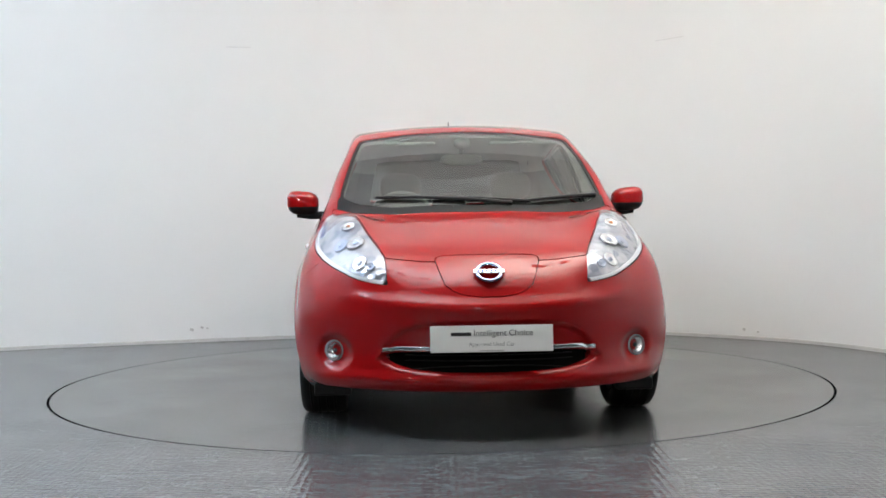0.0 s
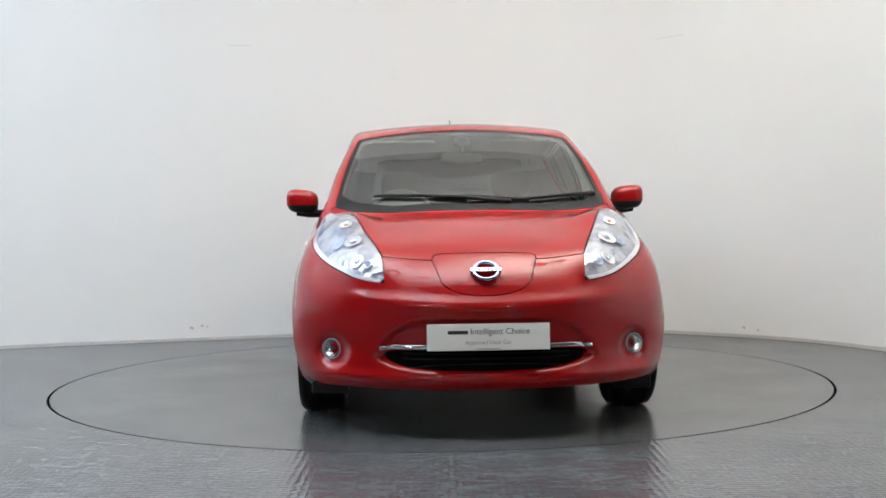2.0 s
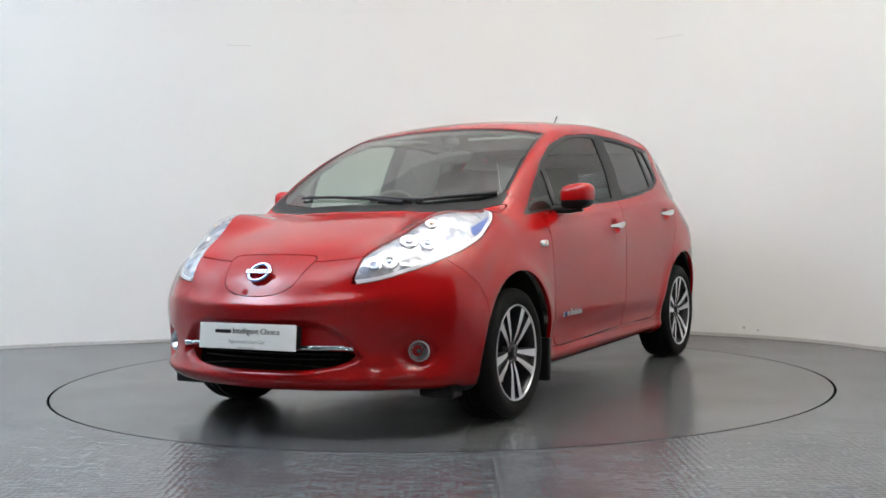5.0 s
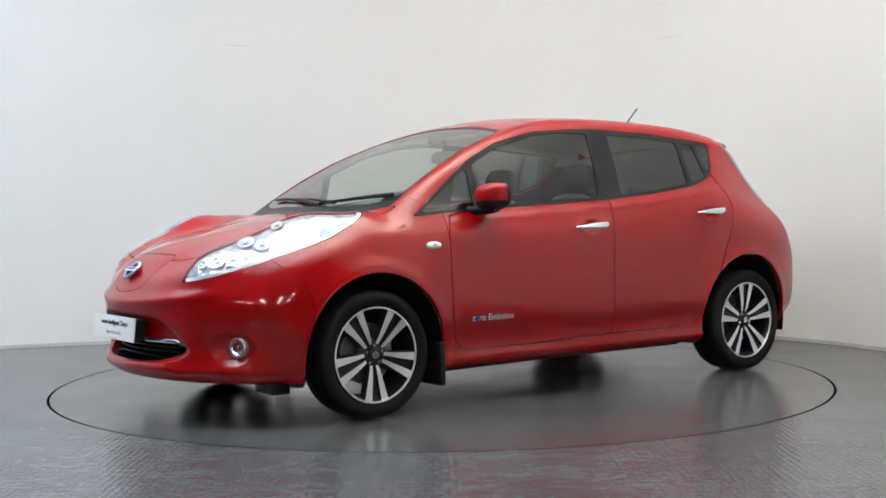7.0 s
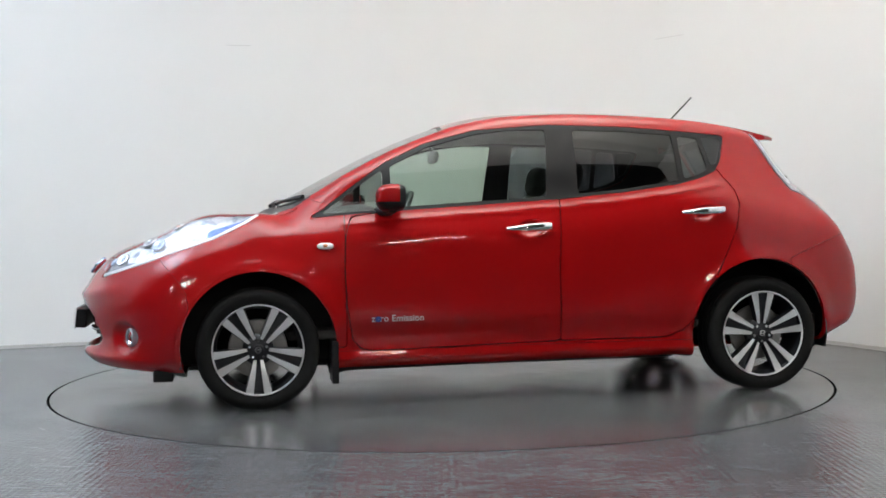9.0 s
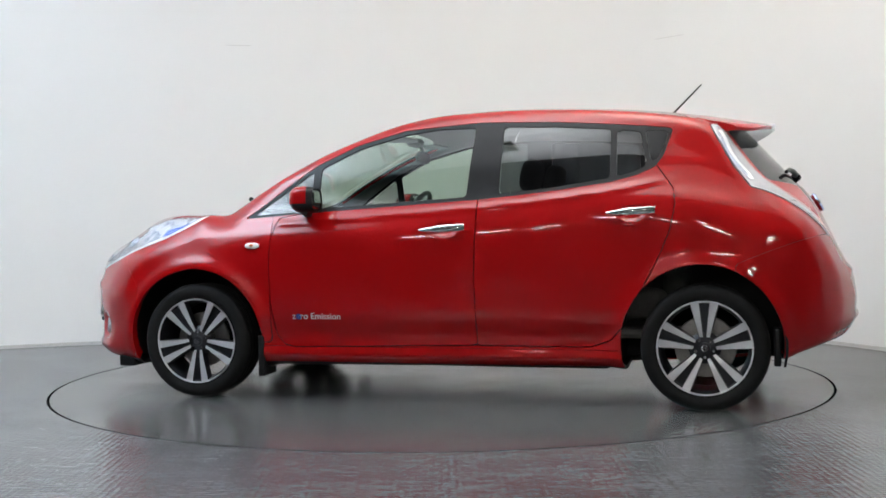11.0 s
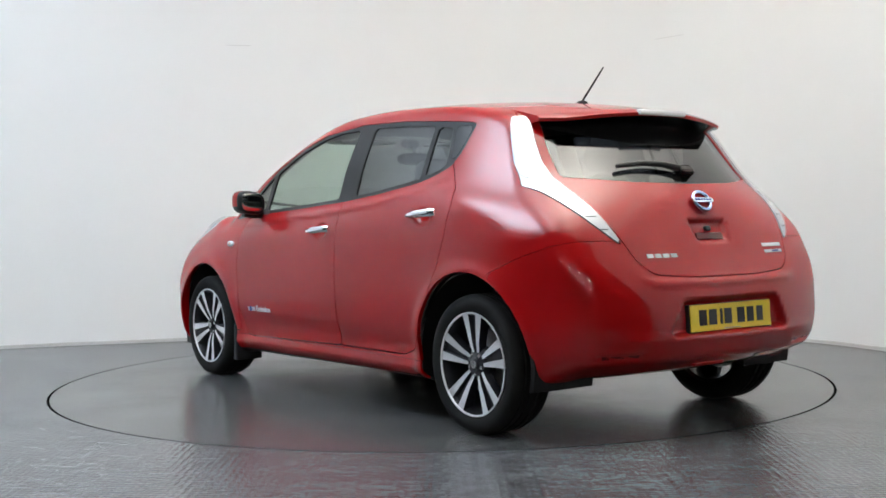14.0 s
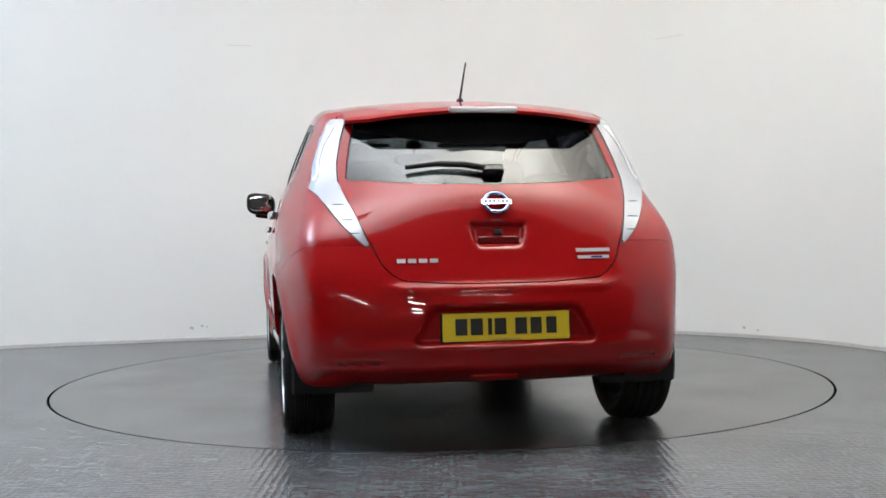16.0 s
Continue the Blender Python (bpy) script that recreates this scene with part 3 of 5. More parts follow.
# outlines of the openings and joints, in side view (y, z), plan (x, y) or front view (x, z)
BELT = [(-1.085, 0.968), (-0.842, 0.986), (-0.535, 1.005), (-0.161, 1.027), (0.236, 1.050), (0.579, 1.082), (0.897, 1.124), (1.03, 1.158), (1.115, 1.195)]
TOPS = [(1.155, 1.25), (1.20, 1.383), (1.17, 1.394), (0.923, 1.417), (0.617, 1.440), (0.206, 1.452), (-0.195, 1.423), (-0.469, 1.352), (-0.680, 1.252), (-0.859, 1.128), (-1.008, 1.014)]
DLO = np.array(BELT + TOPS)
G_QUARTER = fillet([(-1.03, 0.985), (-0.83, 1.000), (-0.70, 1.008), (-0.70, 1.215), (-0.85, 1.112)], 0.014)
G_FRONT = fillet([(-0.655, 1.018), (-0.161, 1.046), (0.160, 1.065), (0.190, 1.424), (0.0, 1.424), (-0.19, 1.402), (-0.45, 1.334), (-0.655, 1.233)], 0.014)
G_REAR = fillet([(0.335, 1.078), (0.579, 1.100), (0.897, 1.145), (0.892, 1.394), (0.617, 1.415), (0.342, 1.424)], 0.014)
G_FIXED = fillet([(0.930, 1.152), (1.03, 1.180), (1.075, 1.205), (1.038, 1.375), (0.925, 1.390)], 0.014)
G_CORNER = fillet([(1.095, 1.225), (1.13, 1.235), (1.18, 1.365), (1.16, 1.378), (1.062, 1.381)], 0.014)
DOOR_F = [(-0.872, 0.970), (-0.903, 0.868), (-0.911, 0.726), (-0.903, 0.525), (-0.876, 0.352), (-0.835, 0.300), (-0.78, 0.286), (0.222, 0.306), (0.212, 0.672), (0.228, 1.06), (-0.3, 1.06)]
DOOR_R = [(0.222, 0.306), (0.80, 0.307), (0.897, 0.340), (0.962, 0.414), (1.125, 0.728), (1.191, 0.879), (1.218, 1.015), (1.205, 1.09), (1.13, 1.195), (1.10, 1.25), (0.3, 1.25), (0.228, 1.06), (0.212, 0.672)]
SCREEN = fillet([(-0.60, -1.155), (-0.40, -1.235), (0.0, -1.265), (0.40, -1.235), (0.60, -1.155), (0.675, -1.07), (0.585, -0.37), (0.3, -0.335), (0.0, -0.33), (-0.3, -0.335), (-0.585, -0.37), (-0.675, -1.07)], 0.035)
BONNET_SIDE = line([(-2.15, 0.44), (-2.05, 0.452), (-1.9, 0.497), (-1.7, 0.562), (-1.5, 0.628), (-1.36, 0.69), (-1.3, 0.715), (-1.1, 0.73)])
BONNET_BACK = line([(0.0, -1.345), (0.4, -1.31), (0.62, -1.235), (0.72, -1.14), (1.0, -1.0)])
BONNET_NOSE = line([(0.0, 0.80), (0.15, 0.795), (0.215, 0.770), (0.3, 0.773), (0.46, 0.79), (1.0, 0.86)])
LAMP_FOOT = line([(-2.2, 0.655), (-2.06, 0.700), (-1.9, 0.752), (-1.78, 0.795), (-1.556, 0.868), (-1.40, 0.943), (-1.32, 0.995)])
PORT = chaikin([(-0.235, 0.795), (-0.225, 0.76), (-0.17, 0.622), (0.17, 0.622), (0.225, 0.76), (0.235, 0.795), (0.12, 0.800), (-0.12, 0.800)], 2)
TAIL_IN = line([(0.83, 0.526), (0.92, 0.558), (0.975, 0.578), (1.045, 0.608), (1.12, 0.632), (1.2, 0.628), (1.3, 0.606), (1.41, 0.572)])
TAIL_OUT = line([(0.83, 0.530), (0.86, 0.570), (0.92, 0.628), (0.985, 0.675), (1.06, 0.722), (1.10, 0.765), (1.16, 0.95)])
TAIL_FRONT = line([(1.0, 1.30), (1.03, 1.42), (1.06, 1.575), (1.10, 1.562), (1.19, 1.490), (1.30, 1.430), (1.41, 1.372)])
REAR_SCREEN = fillet([(-0.60, 1.125), (-0.3, 1.102), (0.0, 1.095), (0.3, 1.102), (0.60, 1.125), (0.575, 1.26), (0.53, 1.43), (-0.53, 1.43), (-0.575, 1.26)], 0.014)
HATCH = fillet([(-0.52, 0.845), (-0.49, 0.765), (-0.42, 0.705), (-0.2, 0.690), (0.2, 0.690), (0.42, 0.705), (0.49, 0.765), (0.52, 0.845), (0.60, 1.0), (0.66, 1.15), (0.60, 1.46), (-0.60, 1.46), (-0.66, 1.15), (-0.60, 1.0)], 0.035)
SLOT = chaikin([(-0.455, 0.352), (-0.44, 0.388), (0.44, 0.388), (0.455, 0.352), (0.36, 0.312), (0.2, 0.298), (-0.2, 0.298), (-0.36, 0.312)], 2)


def build_body(car):
    M = master()
    M = clip(M, -M[0][:, 0])
    pieces = {}

    def take(name, fn, gap=0.0022):
        nonlocal M
        f = fn(M[0][:, 0], M[0][:, 1], M[0][:, 2])
        pieces[name] = clip(M, f + gap)
        M = clip(M, -(f - gap))

    def flat(a, b):
        return np.stack([a, b], 1)
    big = np.maximum
    take("arch", lambda x, y, z: big(np.minimum(np.hypot(y + 1.345, z - 0.315), np.hypot(y - 1.335, (z - 0.32) * 0.975)) - 0.388, 0.5 - x), 0)
    take("underbody", lambda x, y, z: z - 0.205 - 0.03 * step(1.5, 1.9, y) - 0.09 * step(1.9, 2.0, y) * 0, 0)
    liner = M
    side = lambda poly: (lambda x, y, z: big(sd_poly(flat(y, z), poly), 0.45 - x))
    for nm, poly in (("quarter_glass", G_QUARTER), ("front_glass", G_FRONT), ("rear_glass", G_REAR), ("fixed_glass", G_FIXED), ("corner_trim", G_CORNER)):
        take(nm, side(poly), 0.001)
    take("frame", side(DLO), 0.001)
    take("screen", lambda x, y, z: big(big(sd_poly(flat(x, y), SCREEN), 0.95 - z), y), 0.003)
    take("gasket", lambda x, y, z: big(big(sd_poly(flat(x, y), SCREEN) - 0.019, 0.95 - z), y + 0.2), 0.0005)
    # upper window cut off to carry the spoiler's shade and reflection in black
    take("spoiler_shade", lambda x, y, z: big(sd_poly(flat(x, z), REAR_SCREEN), big(1.36 - y, 1.275 + 0.28 * x * x - z)), 0.0)
    take("rear_screen", lambda x, y, z: big(sd_poly(flat(x, z), REAR_SCREEN), 1.42 - y), 0.002)
    take("tail_lamp", lambda x, y, z: big(big(big(TAIL_IN(z) - x, x - TAIL_OUT(z)), TAIL_FRONT(z) - y), big(big(z - 1.405, 0.836 - z), 1.3 - y)), 0.002)
    take("port", lambda x, y, z: big(sd_poly(flat(x, z), PORT), y + 1.95), 0.002)
    take("bonnet", lambda x, y, z: big(big((x - BONNET_SIDE(y)) * 0.9, (y - BONNET_BACK(x)) * 0.97), big(BONNET_NOSE(x) - z, 0.6 - z)), 0.002)
    take("lamp", lambda x, y, z: big(big(LAMP_FOOT(y) - z, y + 1.327), big(BONNET_SIDE(y) - x, x - 1)) * 0.9, 0.002)
    take("cowl", lambda x, y, z: big(big(y - (BONNET_BACK(x) + 0.10), BONNET_BACK(x) - y), big(0.95 - z, x - 0.70)), 0.001)
    take("slot", lambda x, y, z: big(sd_poly(flat(x, z), SLOT), y + 1.9), 0)
    take("front_bumper", lambda x, y, z: big(y + 1.70 + 0.75 * (z - 0.60) * step(0.45, 0.75, z) * 1.0, y + 1.5), 0.0011)
    take("front_door", side(np.array(DOOR_F)), 0.0025)
    take("rear_door", side(np.array(DOOR_R)), 0.0025)
    take("wing", lambda x, y, z: big(big(y + 0.905 + 0.25 * step(1.0, 1.1, z), z - 1.075), big(0.4 - x, 0.31 - z)), 0.002)
    take("hatch", lambda x, y, z: big(sd_poly(flat(x, z), HATCH), 1.36 - y), 0.0025)
    take("rear_bumper", lambda x, y, z: big(z - 0.850 + 0.42 * np.clip(1.90 - y, 0, 1) ** 1.25, 1.5 - y), 0.0011)
    take("sill", lambda x, y, z: big(z - 0.29, np.abs(y) - 1.2), 0.001)
    pieces["shell"] = M

    both_list = (("underbody", BLACK, "black plastic undertray"), ("bonnet", PAINT, ""), ("port", PAINT, "closed charging flap in the nose"), ("front_bumper", PAINT, ""), ("cowl", SOFT_BLACK, "dark plastic scuttle panel"),
                 ("hatch", PAINT, "tailgate panel"), ("rear_bumper", PAINT, ""), ("shell", PAINT, "roof, pillars and rear quarters"), ("slot", SEAM_SHADE, "lower air intake, its shade painted as a matte black panel"))
    names = {"bonnet": "bonnet", "port": "charging_flap", "front_bumper": "front_bumper", "cowl": "scuttle", "hatch": "tailgate", "rear_bumper": "rear_bumper", "shell": "body_shell", "slot": "air_intake", "underbody": "undertray"}
    made = {}
    for k, mat, lab in both_list:
        made[k] = panel(names[k], both(pieces[k]), mat, car, lab, lift=-0.045 if k == "slot" else 0.0, depth=0.0 if k == "slot" else 0.05 if k == "front_bumper" else 0.018)
    panel("screen_gasket", both(pieces["gasket"]), SOFT_BLACK, car, "black windscreen seal", 0.006, -0.003)
    # gloss black stands in for the spoiler's shade and reflection here
    panel("spoiler_shade_panel", both(pieces["spoiler_shade"]), GLOSS_BLACK, car, "black panel painted as the spoiler's shade and reflection on the window", 0.0, -0.003)
    made["screen"] = panel("windscreen", both(pieces["screen"]), SCREEN_GLASS, car, "clear greenish windscreen", 0.0, -0.004)
    made["rear_screen"] = panel("rear_window", both(pieces["rear_screen"]), REAR_GLASS, car, "dark tinted rear window", 0.0, -0.003)
    for flip in (False, True):
        t = mirrored if flip else (lambda q: q)
        for k, nm, mat, lab, lift, depth in (
                ("front_door", "front_door", PAINT, "", 0, 0.02), ("rear_door", "rear_door", PAINT, "", 0, 0.02), ("wing", "front_wing", PAINT, "", 0, 0.02), ("sill", "sill", PAINT, "", 0, 0.01),
                ("frame", "window_surround", SOFT_BLACK, "satin black window surround", -0.002, 0.012), ("corner_trim", "pillar_trim", GLOSS_BLACK, "gloss black pillar trim", -0.002, 0.004),
                ("quarter_glass", "quarter_window", QUARTER_GLASS, "", -0.007, 0), ("front_glass", "front_window", DOOR_GLASS, "", -0.007, 0),
                ("rear_glass", "rear_side_window", PRIVACY_GLASS, "dark privacy glass", -0.007, 0), ("fixed_glass", "fixed_window", PRIVACY_GLASS, "dark privacy glass", -0.007, 0)):
            made[(k, flip)] = panel(nm, t(pieces[k]), mat, car, lab, depth, lift)
        head = panel("headlight", t(pieces["lamp"]), LENS, car, "clear swept-back headlight lens", 0.0, 0.002)
        panel("housing", t(pieces["lamp"]), FACET, head, "faceted silver headlight housing", 0.03, -0.010)
        Q = pieces["lamp"]
        yz = np.stack([Q[0][:, 1], Q[0][:, 2]], 1)
        for nm, mat, poly in (("side_reflector", LAMP_BLUE, [(-1.60, 0.875), (-1.585, 0.912), (-1.41, 0.962), (-1.375, 0.962), (-1.395, 0.94)]),):
            panel(nm, t(clip(Q, sd_poly(yz, np.array(poly)))), mat, head, "", 0.002, -0.007)
        V = pieces["lamp"]
        edge = clip(V, -(LAMP_FOOT(V[0][:, 1]) + 0.016 - V[0][:, 2]) * 1.0)
        panel("bezel", t(edge), LAMP_WHITE, head, "white lower bezel", 0.012, -0.002)
        made[("head", flip)] = head
        tail = panel("tail_lamp", t(pieces["tail_lamp"]), LENS, car, "clear boomerang tail lamp", 0.0, 0.012)
        panel("lamp_body", t(pieces["tail_lamp"]), LAMP_SOFT, tail, "silvery lamp body", 0.02, 0.004)
        V = pieces["tail_lamp"]
        yz = np.stack([V[0][:, 1], V[0][:, 2]], 1)
        strip = clip(V, sd_poly(yz, chaikin([(1.405, 1.375), (1.435, 1.372), (1.485, 1.24), (1.59, 1.12), (1.565, 1.115), (1.46, 1.22)], 1)))
        panel("light_guide", t(strip), LAMP_WHITE, tail, "pale ribbed light guide", 0.003, 0.008)
        glow = clip(V, sd_poly(yz, chaikin([(1.408, 1.36), (1.423, 1.358), (1.472, 1.24), (1.568, 1.13), (1.552, 1.13), (1.455, 1.23)], 1)))
        panel("reflector", t(glow), LAMP_PALE, tail, "bluish reflector strip", 0.002, 0.0095)
        made[("tail", flip)] = tail
    # inside lining, seen through the glass
    V, N, T = liner
    f = big(0.46 - V[:, 2], -9)
    L = clip(liner, f)
    for poly, lim in ((DLO, 0.45),):
        x, y, z = L[0].T
        L = clip(L, -(big(sd_poly(flat(y, z), poly), lim - x)) )
    x, y, z = L[0].T
    L = clip(L, -(big(big(sd_poly(flat(x, y), SCREEN), 0.95 - z), y)))
    x, y, z = L[0].T
    L = clip(L, -(big(sd_poly(flat(x, z), REAR_SCREEN), 1.42 - y)))
    x, y, z = L[0].T
    L = clip(L, big(-1.5 - y, y - 1.95))
    V, N, T = both(L)
    roof = (V[T].mean(1)[:, 2] > 1.33)
    for nm, sel, mat, lab in (("headlining", roof, HEADLINER, "pale roof lining"), ("lining", ~roof, CABIN, "dark cabin lining")):
        u, inv = np.unique(T[sel], return_inverse=True)
        panel(nm, (V[u] , N[u], inv.reshape(-1, 3)), mat, car, lab, 0.0, -0.03)
    return made


def meet(start, end):
    """Where the way from start (inside) to end leaves the form, and the normal there."""
    a, b = np.array(start, float), np.array(end, float)
    for _ in range(3):
        t = np.linspace(0, 1, 24)
        P = a + t[:, None] * (b - a)
        out = form(P) >= 0
        k = len(t) - 2 - np.argmax(~out[::-1][1:]) if (~out).any() else 0
        a, b = P[k], P[min(k + 1, len(t) - 1)]
    return a, slope(a[None])[0]


def on_side(y, z, flip=1, out=0.0):
    """The pose of the body's flank at (y, z): local z outward, x along the car to the rear."""
    p, n = meet((0.3, y, z), (1.05, y, z))
    return surface_pose(Vector((p[0] * flip, y, z)), Vector((n[0] * flip, n[1], n[2])), out)


def on_end(x, z, rear=False, out=0.0):
    """The same on the nose or the tail."""
    p, n = meet((abs(x), 0.5 if rear else -0.5, z), (abs(x), 2.5 if rear else -2.6, z))
    s = 1 if x >= 0 else -1
    return surface_pose(Vector((x, p[1], z)), Vector((n[0] * s, n[1], n[2])), out)


def on_top(x, y, out=0.0):
    p, n = meet((abs(x), y, 0.5), (abs(x), y, 1.8))
    s = 1 if x >= 0 else -1
    return surface_pose(Vector((x, y, p[2])), Vector((n[0] * s, n[1], n[2])), out)


def surface_pose(p, n, out=0.0):
    """Local z along the normal, local y as upright as it can be."""
    n = n.normalized()
    up = Vector((0, 0, 1)) if abs(n.z) < 0.95 else Vector((0, 1, 0))
    x = up.cross(n).normalized()
    y = n.cross(x)
    m = Matrix((x, y, n)).transposed().to_4x4()
    m.translation = p + n * out
    return m


car = tagged(new("car"), "red five-door electric hatchback parked on the turntable", "car")
body = build_body(car)


# ---- the car's wheels, lamps, trim and cabin ----
def pushed(bm, verts, m):
    bmesh.ops.transform(bm, matrix=m, verts=verts)


def build_wheel(name, at, spin):
    """Wheel about the x axis, its face to +x."""
    w = new(name)
    w.parent, w.matrix_basis = car, at
    prof = [(0.222, 0.088), (0.236, 0.100), (0.262, 0.110), (0.286, 0.108), (0.300, 0.098), (0.307, 0.082)]
    tread = []
    for g in (0.056, 0.020, -0.020, -0.056):
        tread += [(0.310, g + 0.007), (0.302, g + 0.005), (0.302, g - 0.005), (0.310, g - 0.007)]
    prof = prof + tread + [(r, -h) for r, h in prof[::-1]]
    bm = bmesh.new()
    lathe(bm, prof, 72)
    part("tyre", bm, RUBBER, w, "black low-profile tyre", smooth=35)
    bm = bmesh.new()
    lathe(bm, [(0.226, 0.086), (0.232, 0.097), (0.229, 0.102), (0.222, 0.100), (0.214, 0.082), (0.205, 0.05), (0.205, -0.085), (0.222, -0.095)], 72)
    rim = part("rim", bm, ALLOY_DARK, w, "dark painted wheel barrel", smooth=35)
    bm = bmesh.new()
    lathe(bm, [(0.2305, 0.099), (0.2300, 0.1035), (0.2235, 0.1035), (0.2210, 0.098)], 72)
    part("rim_lip", bm, MACHINED, w, "bright machined rim lip", smooth=30)
    bm = bmesh.new()
    lathe(bm, [(0.001, 0.062), (0.145, 0.062), (0.150, 0.058), (0.150, 0.045), (0.09, 0.04)], 48)
    part("brake_disc", bm, DISC, w, smooth=30, at=pose(-0.05, 0, 0))
    bm = bmesh.new()
    lathe(bm, [(0.001, 0.082), (0.026, 0.082), (0.034, 0.078), (0.050, 0.074), (0.066, 0.070), (0.078, 0.058), (0.080, 0.03)], 40)
    part("hub", bm, ALLOY_DARK, w, smooth=35)
    bm = bmesh.new()
    lathe(bm, [(0.001, 0.090), (0.020, 0.090), (0.027, 0.086), (0.028, 0.078)], 32)
    cap = part("hub_cap", bm, ALLOY_DARK, w, "dark centre cap with a bright ring", smooth=30)
    bm = bmesh.new()
    lathe(bm, [(0.011, 0.0905), (0.011, 0.0925), (0.017, 0.0925), (0.017, 0.0905)], 28)
    box(bm, 0.0915, 0, 0, 0.002, 0.036, 0.006)
    part("cap_badge", bm, CHROME, cap, "bright ring badge")
    for k in range(5):
        a = radians(spin + 72 * k)
        turn = Matrix.Rotation(a, 4, "X")
        for sgn in (-1, 1):
            bm = bmesh.new()
            # along local z (radius); the face is bright, the flanks are dark
            def ring(r, c, hw, face, back):
                return [bm.verts.new((face, c - hw, r)), bm.verts.new((face, c + hw, r)), bm.verts.new((back, c + hw + 0.006, r)), bm.verts.new((back, c - hw - 0.006, r))]
            R = [ring(0.052, sgn * 0.0165, 0.0075, 0.078, 0.045), ring(0.10, sgn * 0.0245, 0.0115, 0.088, 0.05), ring(0.17, sgn * 0.0375, 0.0170, 0.094, 0.052), ring(0.223, sgn * 0.0480, 0.0210, 0.099, 0.06)]
            for u, v in zip(R, R[1:]):
                for i in range(4):
                    bm.faces.new((u[i], u[(i + 1) % 4], v[(i + 1) % 4], v[i]))
            bm.faces.new(R[0]), bm.faces.new(R[-1])
            bm.normal_update()
            bmesh.ops.recalc_face_normals(bm, faces=bm.faces)
            for fc in bm.faces:
                fc.material_index = 0 if fc.normal.x > 0.8 else 1
            part("spoke", bm, [MACHINED, ALLOY_DARK], w, "machined silver wheel spoke", at=turn)
        bm = bmesh.new()
        vs = [bm.verts.new(q) for q in ((0.066, -0.012, 0.06), (0.066, 0.012, 0.06), (0.082, 0.034, 0.222), (0.082, -0.034, 0.222), (0.05, -0.012, 0.06), (0.05, 0.012, 0.06), (0.05, 0.034, 0.222), (0.05, -0.034, 0.222))]
        for q in ((0, 1, 2, 3), (7, 6, 5, 4), (0, 4, 5, 1), (1, 5, 6, 2), (2, 6, 7, 3), (3, 7, 4, 0)):
            bm.faces.new([vs[i] for i in q])
        part("spoke_web", bm, ALLOY_DARK, w, at=turn)
        bm = bmesh.new()
        bmesh.ops.create_cone(bm, cap_ends=True, segments=6, radius1=0.0095, radius2=0.008, depth=0.016, matrix=Matrix.Rotation(radians(36), 4, "X") @ Matrix.Translation((0.076, 0, 0.045)) @ Matrix.Rotation(radians(90), 4, "Y"))
        part("wheel_nut", bm, CHROME, w, at=turn)
    return w


for sx, face in ((1, 0), (-1, 180)):
    for wy, spin in ((-1.35, 180), (1.35, 0)):
        build_wheel("wheel", pose(0.762 * sx, wy, 0.310, 0, 0, face), spin)


def build_arches():
    for sx in (1, -1):
        for wy in (-1.345, 1.335):
            bm = bmesh.new()
            rows = []
            for i in range(25):
                a = radians(-14 + 208 * i / 24)
                c, s = math.cos(a), math.sin(a)
                rows.append([bm.verts.new((sx * x, wy + r * c, 0.32 + r * s)) for x, r in ((0.846, 0.392), (0.835, 0.405), (0.50, 0.405), (0.50, 0.02))])
            for u, v in zip(rows, rows[1:]):
                for k in range(3):
                    bm.faces.new((u[k], u[k + 1], v[k + 1], v[k]))
            part("arch_liner", bm, BLACK, car, "black wheel-arch liner", smooth=40)
        for y0, z0, z1, x0, x1 in ((-0.965, 0.125, 0.345, 0.70, 0.872), (1.690, 0.215, 0.40, 0.66, 0.760)):
            bm = bmesh.new()
            box(bm, sx * (x0 + x1) / 2, y0, (z0 + z1) / 2, x1 - x0, 0.035, z1 - z0, 0.008)
            part("mud_flap", bm, BLACK, car, "black plastic mud flap")
    bm = bmesh.new()
    box(bm, 0, -0.03, 0.235, 1.5, 1.82, 0.10, 0.02)
    box(bm, 0, -1.45, 0.25, 1.0, 1.1, 0.10, 0.02)
    box(bm, 0, 1.32, 0.305, 1.0, 0.9, 0.10, 0.02)
    part("floor_pan", bm, BLACK, car, "black underfloor pan")
    for sx in (-1, 1):
        bm = bmesh.new()
        box(bm, sx * 0.70, -1.82, 0.185, 0.17, 0.10, 0.06, 0.01)
        part("air_deflector", bm, BLACK, car, "black rubber air deflector")
    for wy in (-1.35, 1.35):
        bm = bmesh.new()
        tube(bm, [(-0.68, wy, 0.30), (0, wy, 0.27), (0.68, wy, 0.30)], 0.035)
        part("axle", bm, BLACK, car, smooth=40)
    bm = bmesh.new()
    box(bm, 0.03, 1.955, 0.315, 0.20, 0.05, 0.04, 0.012)
    part("tow_cover", bm, PAINT, car, "red tow-eye cover")


build_arches()


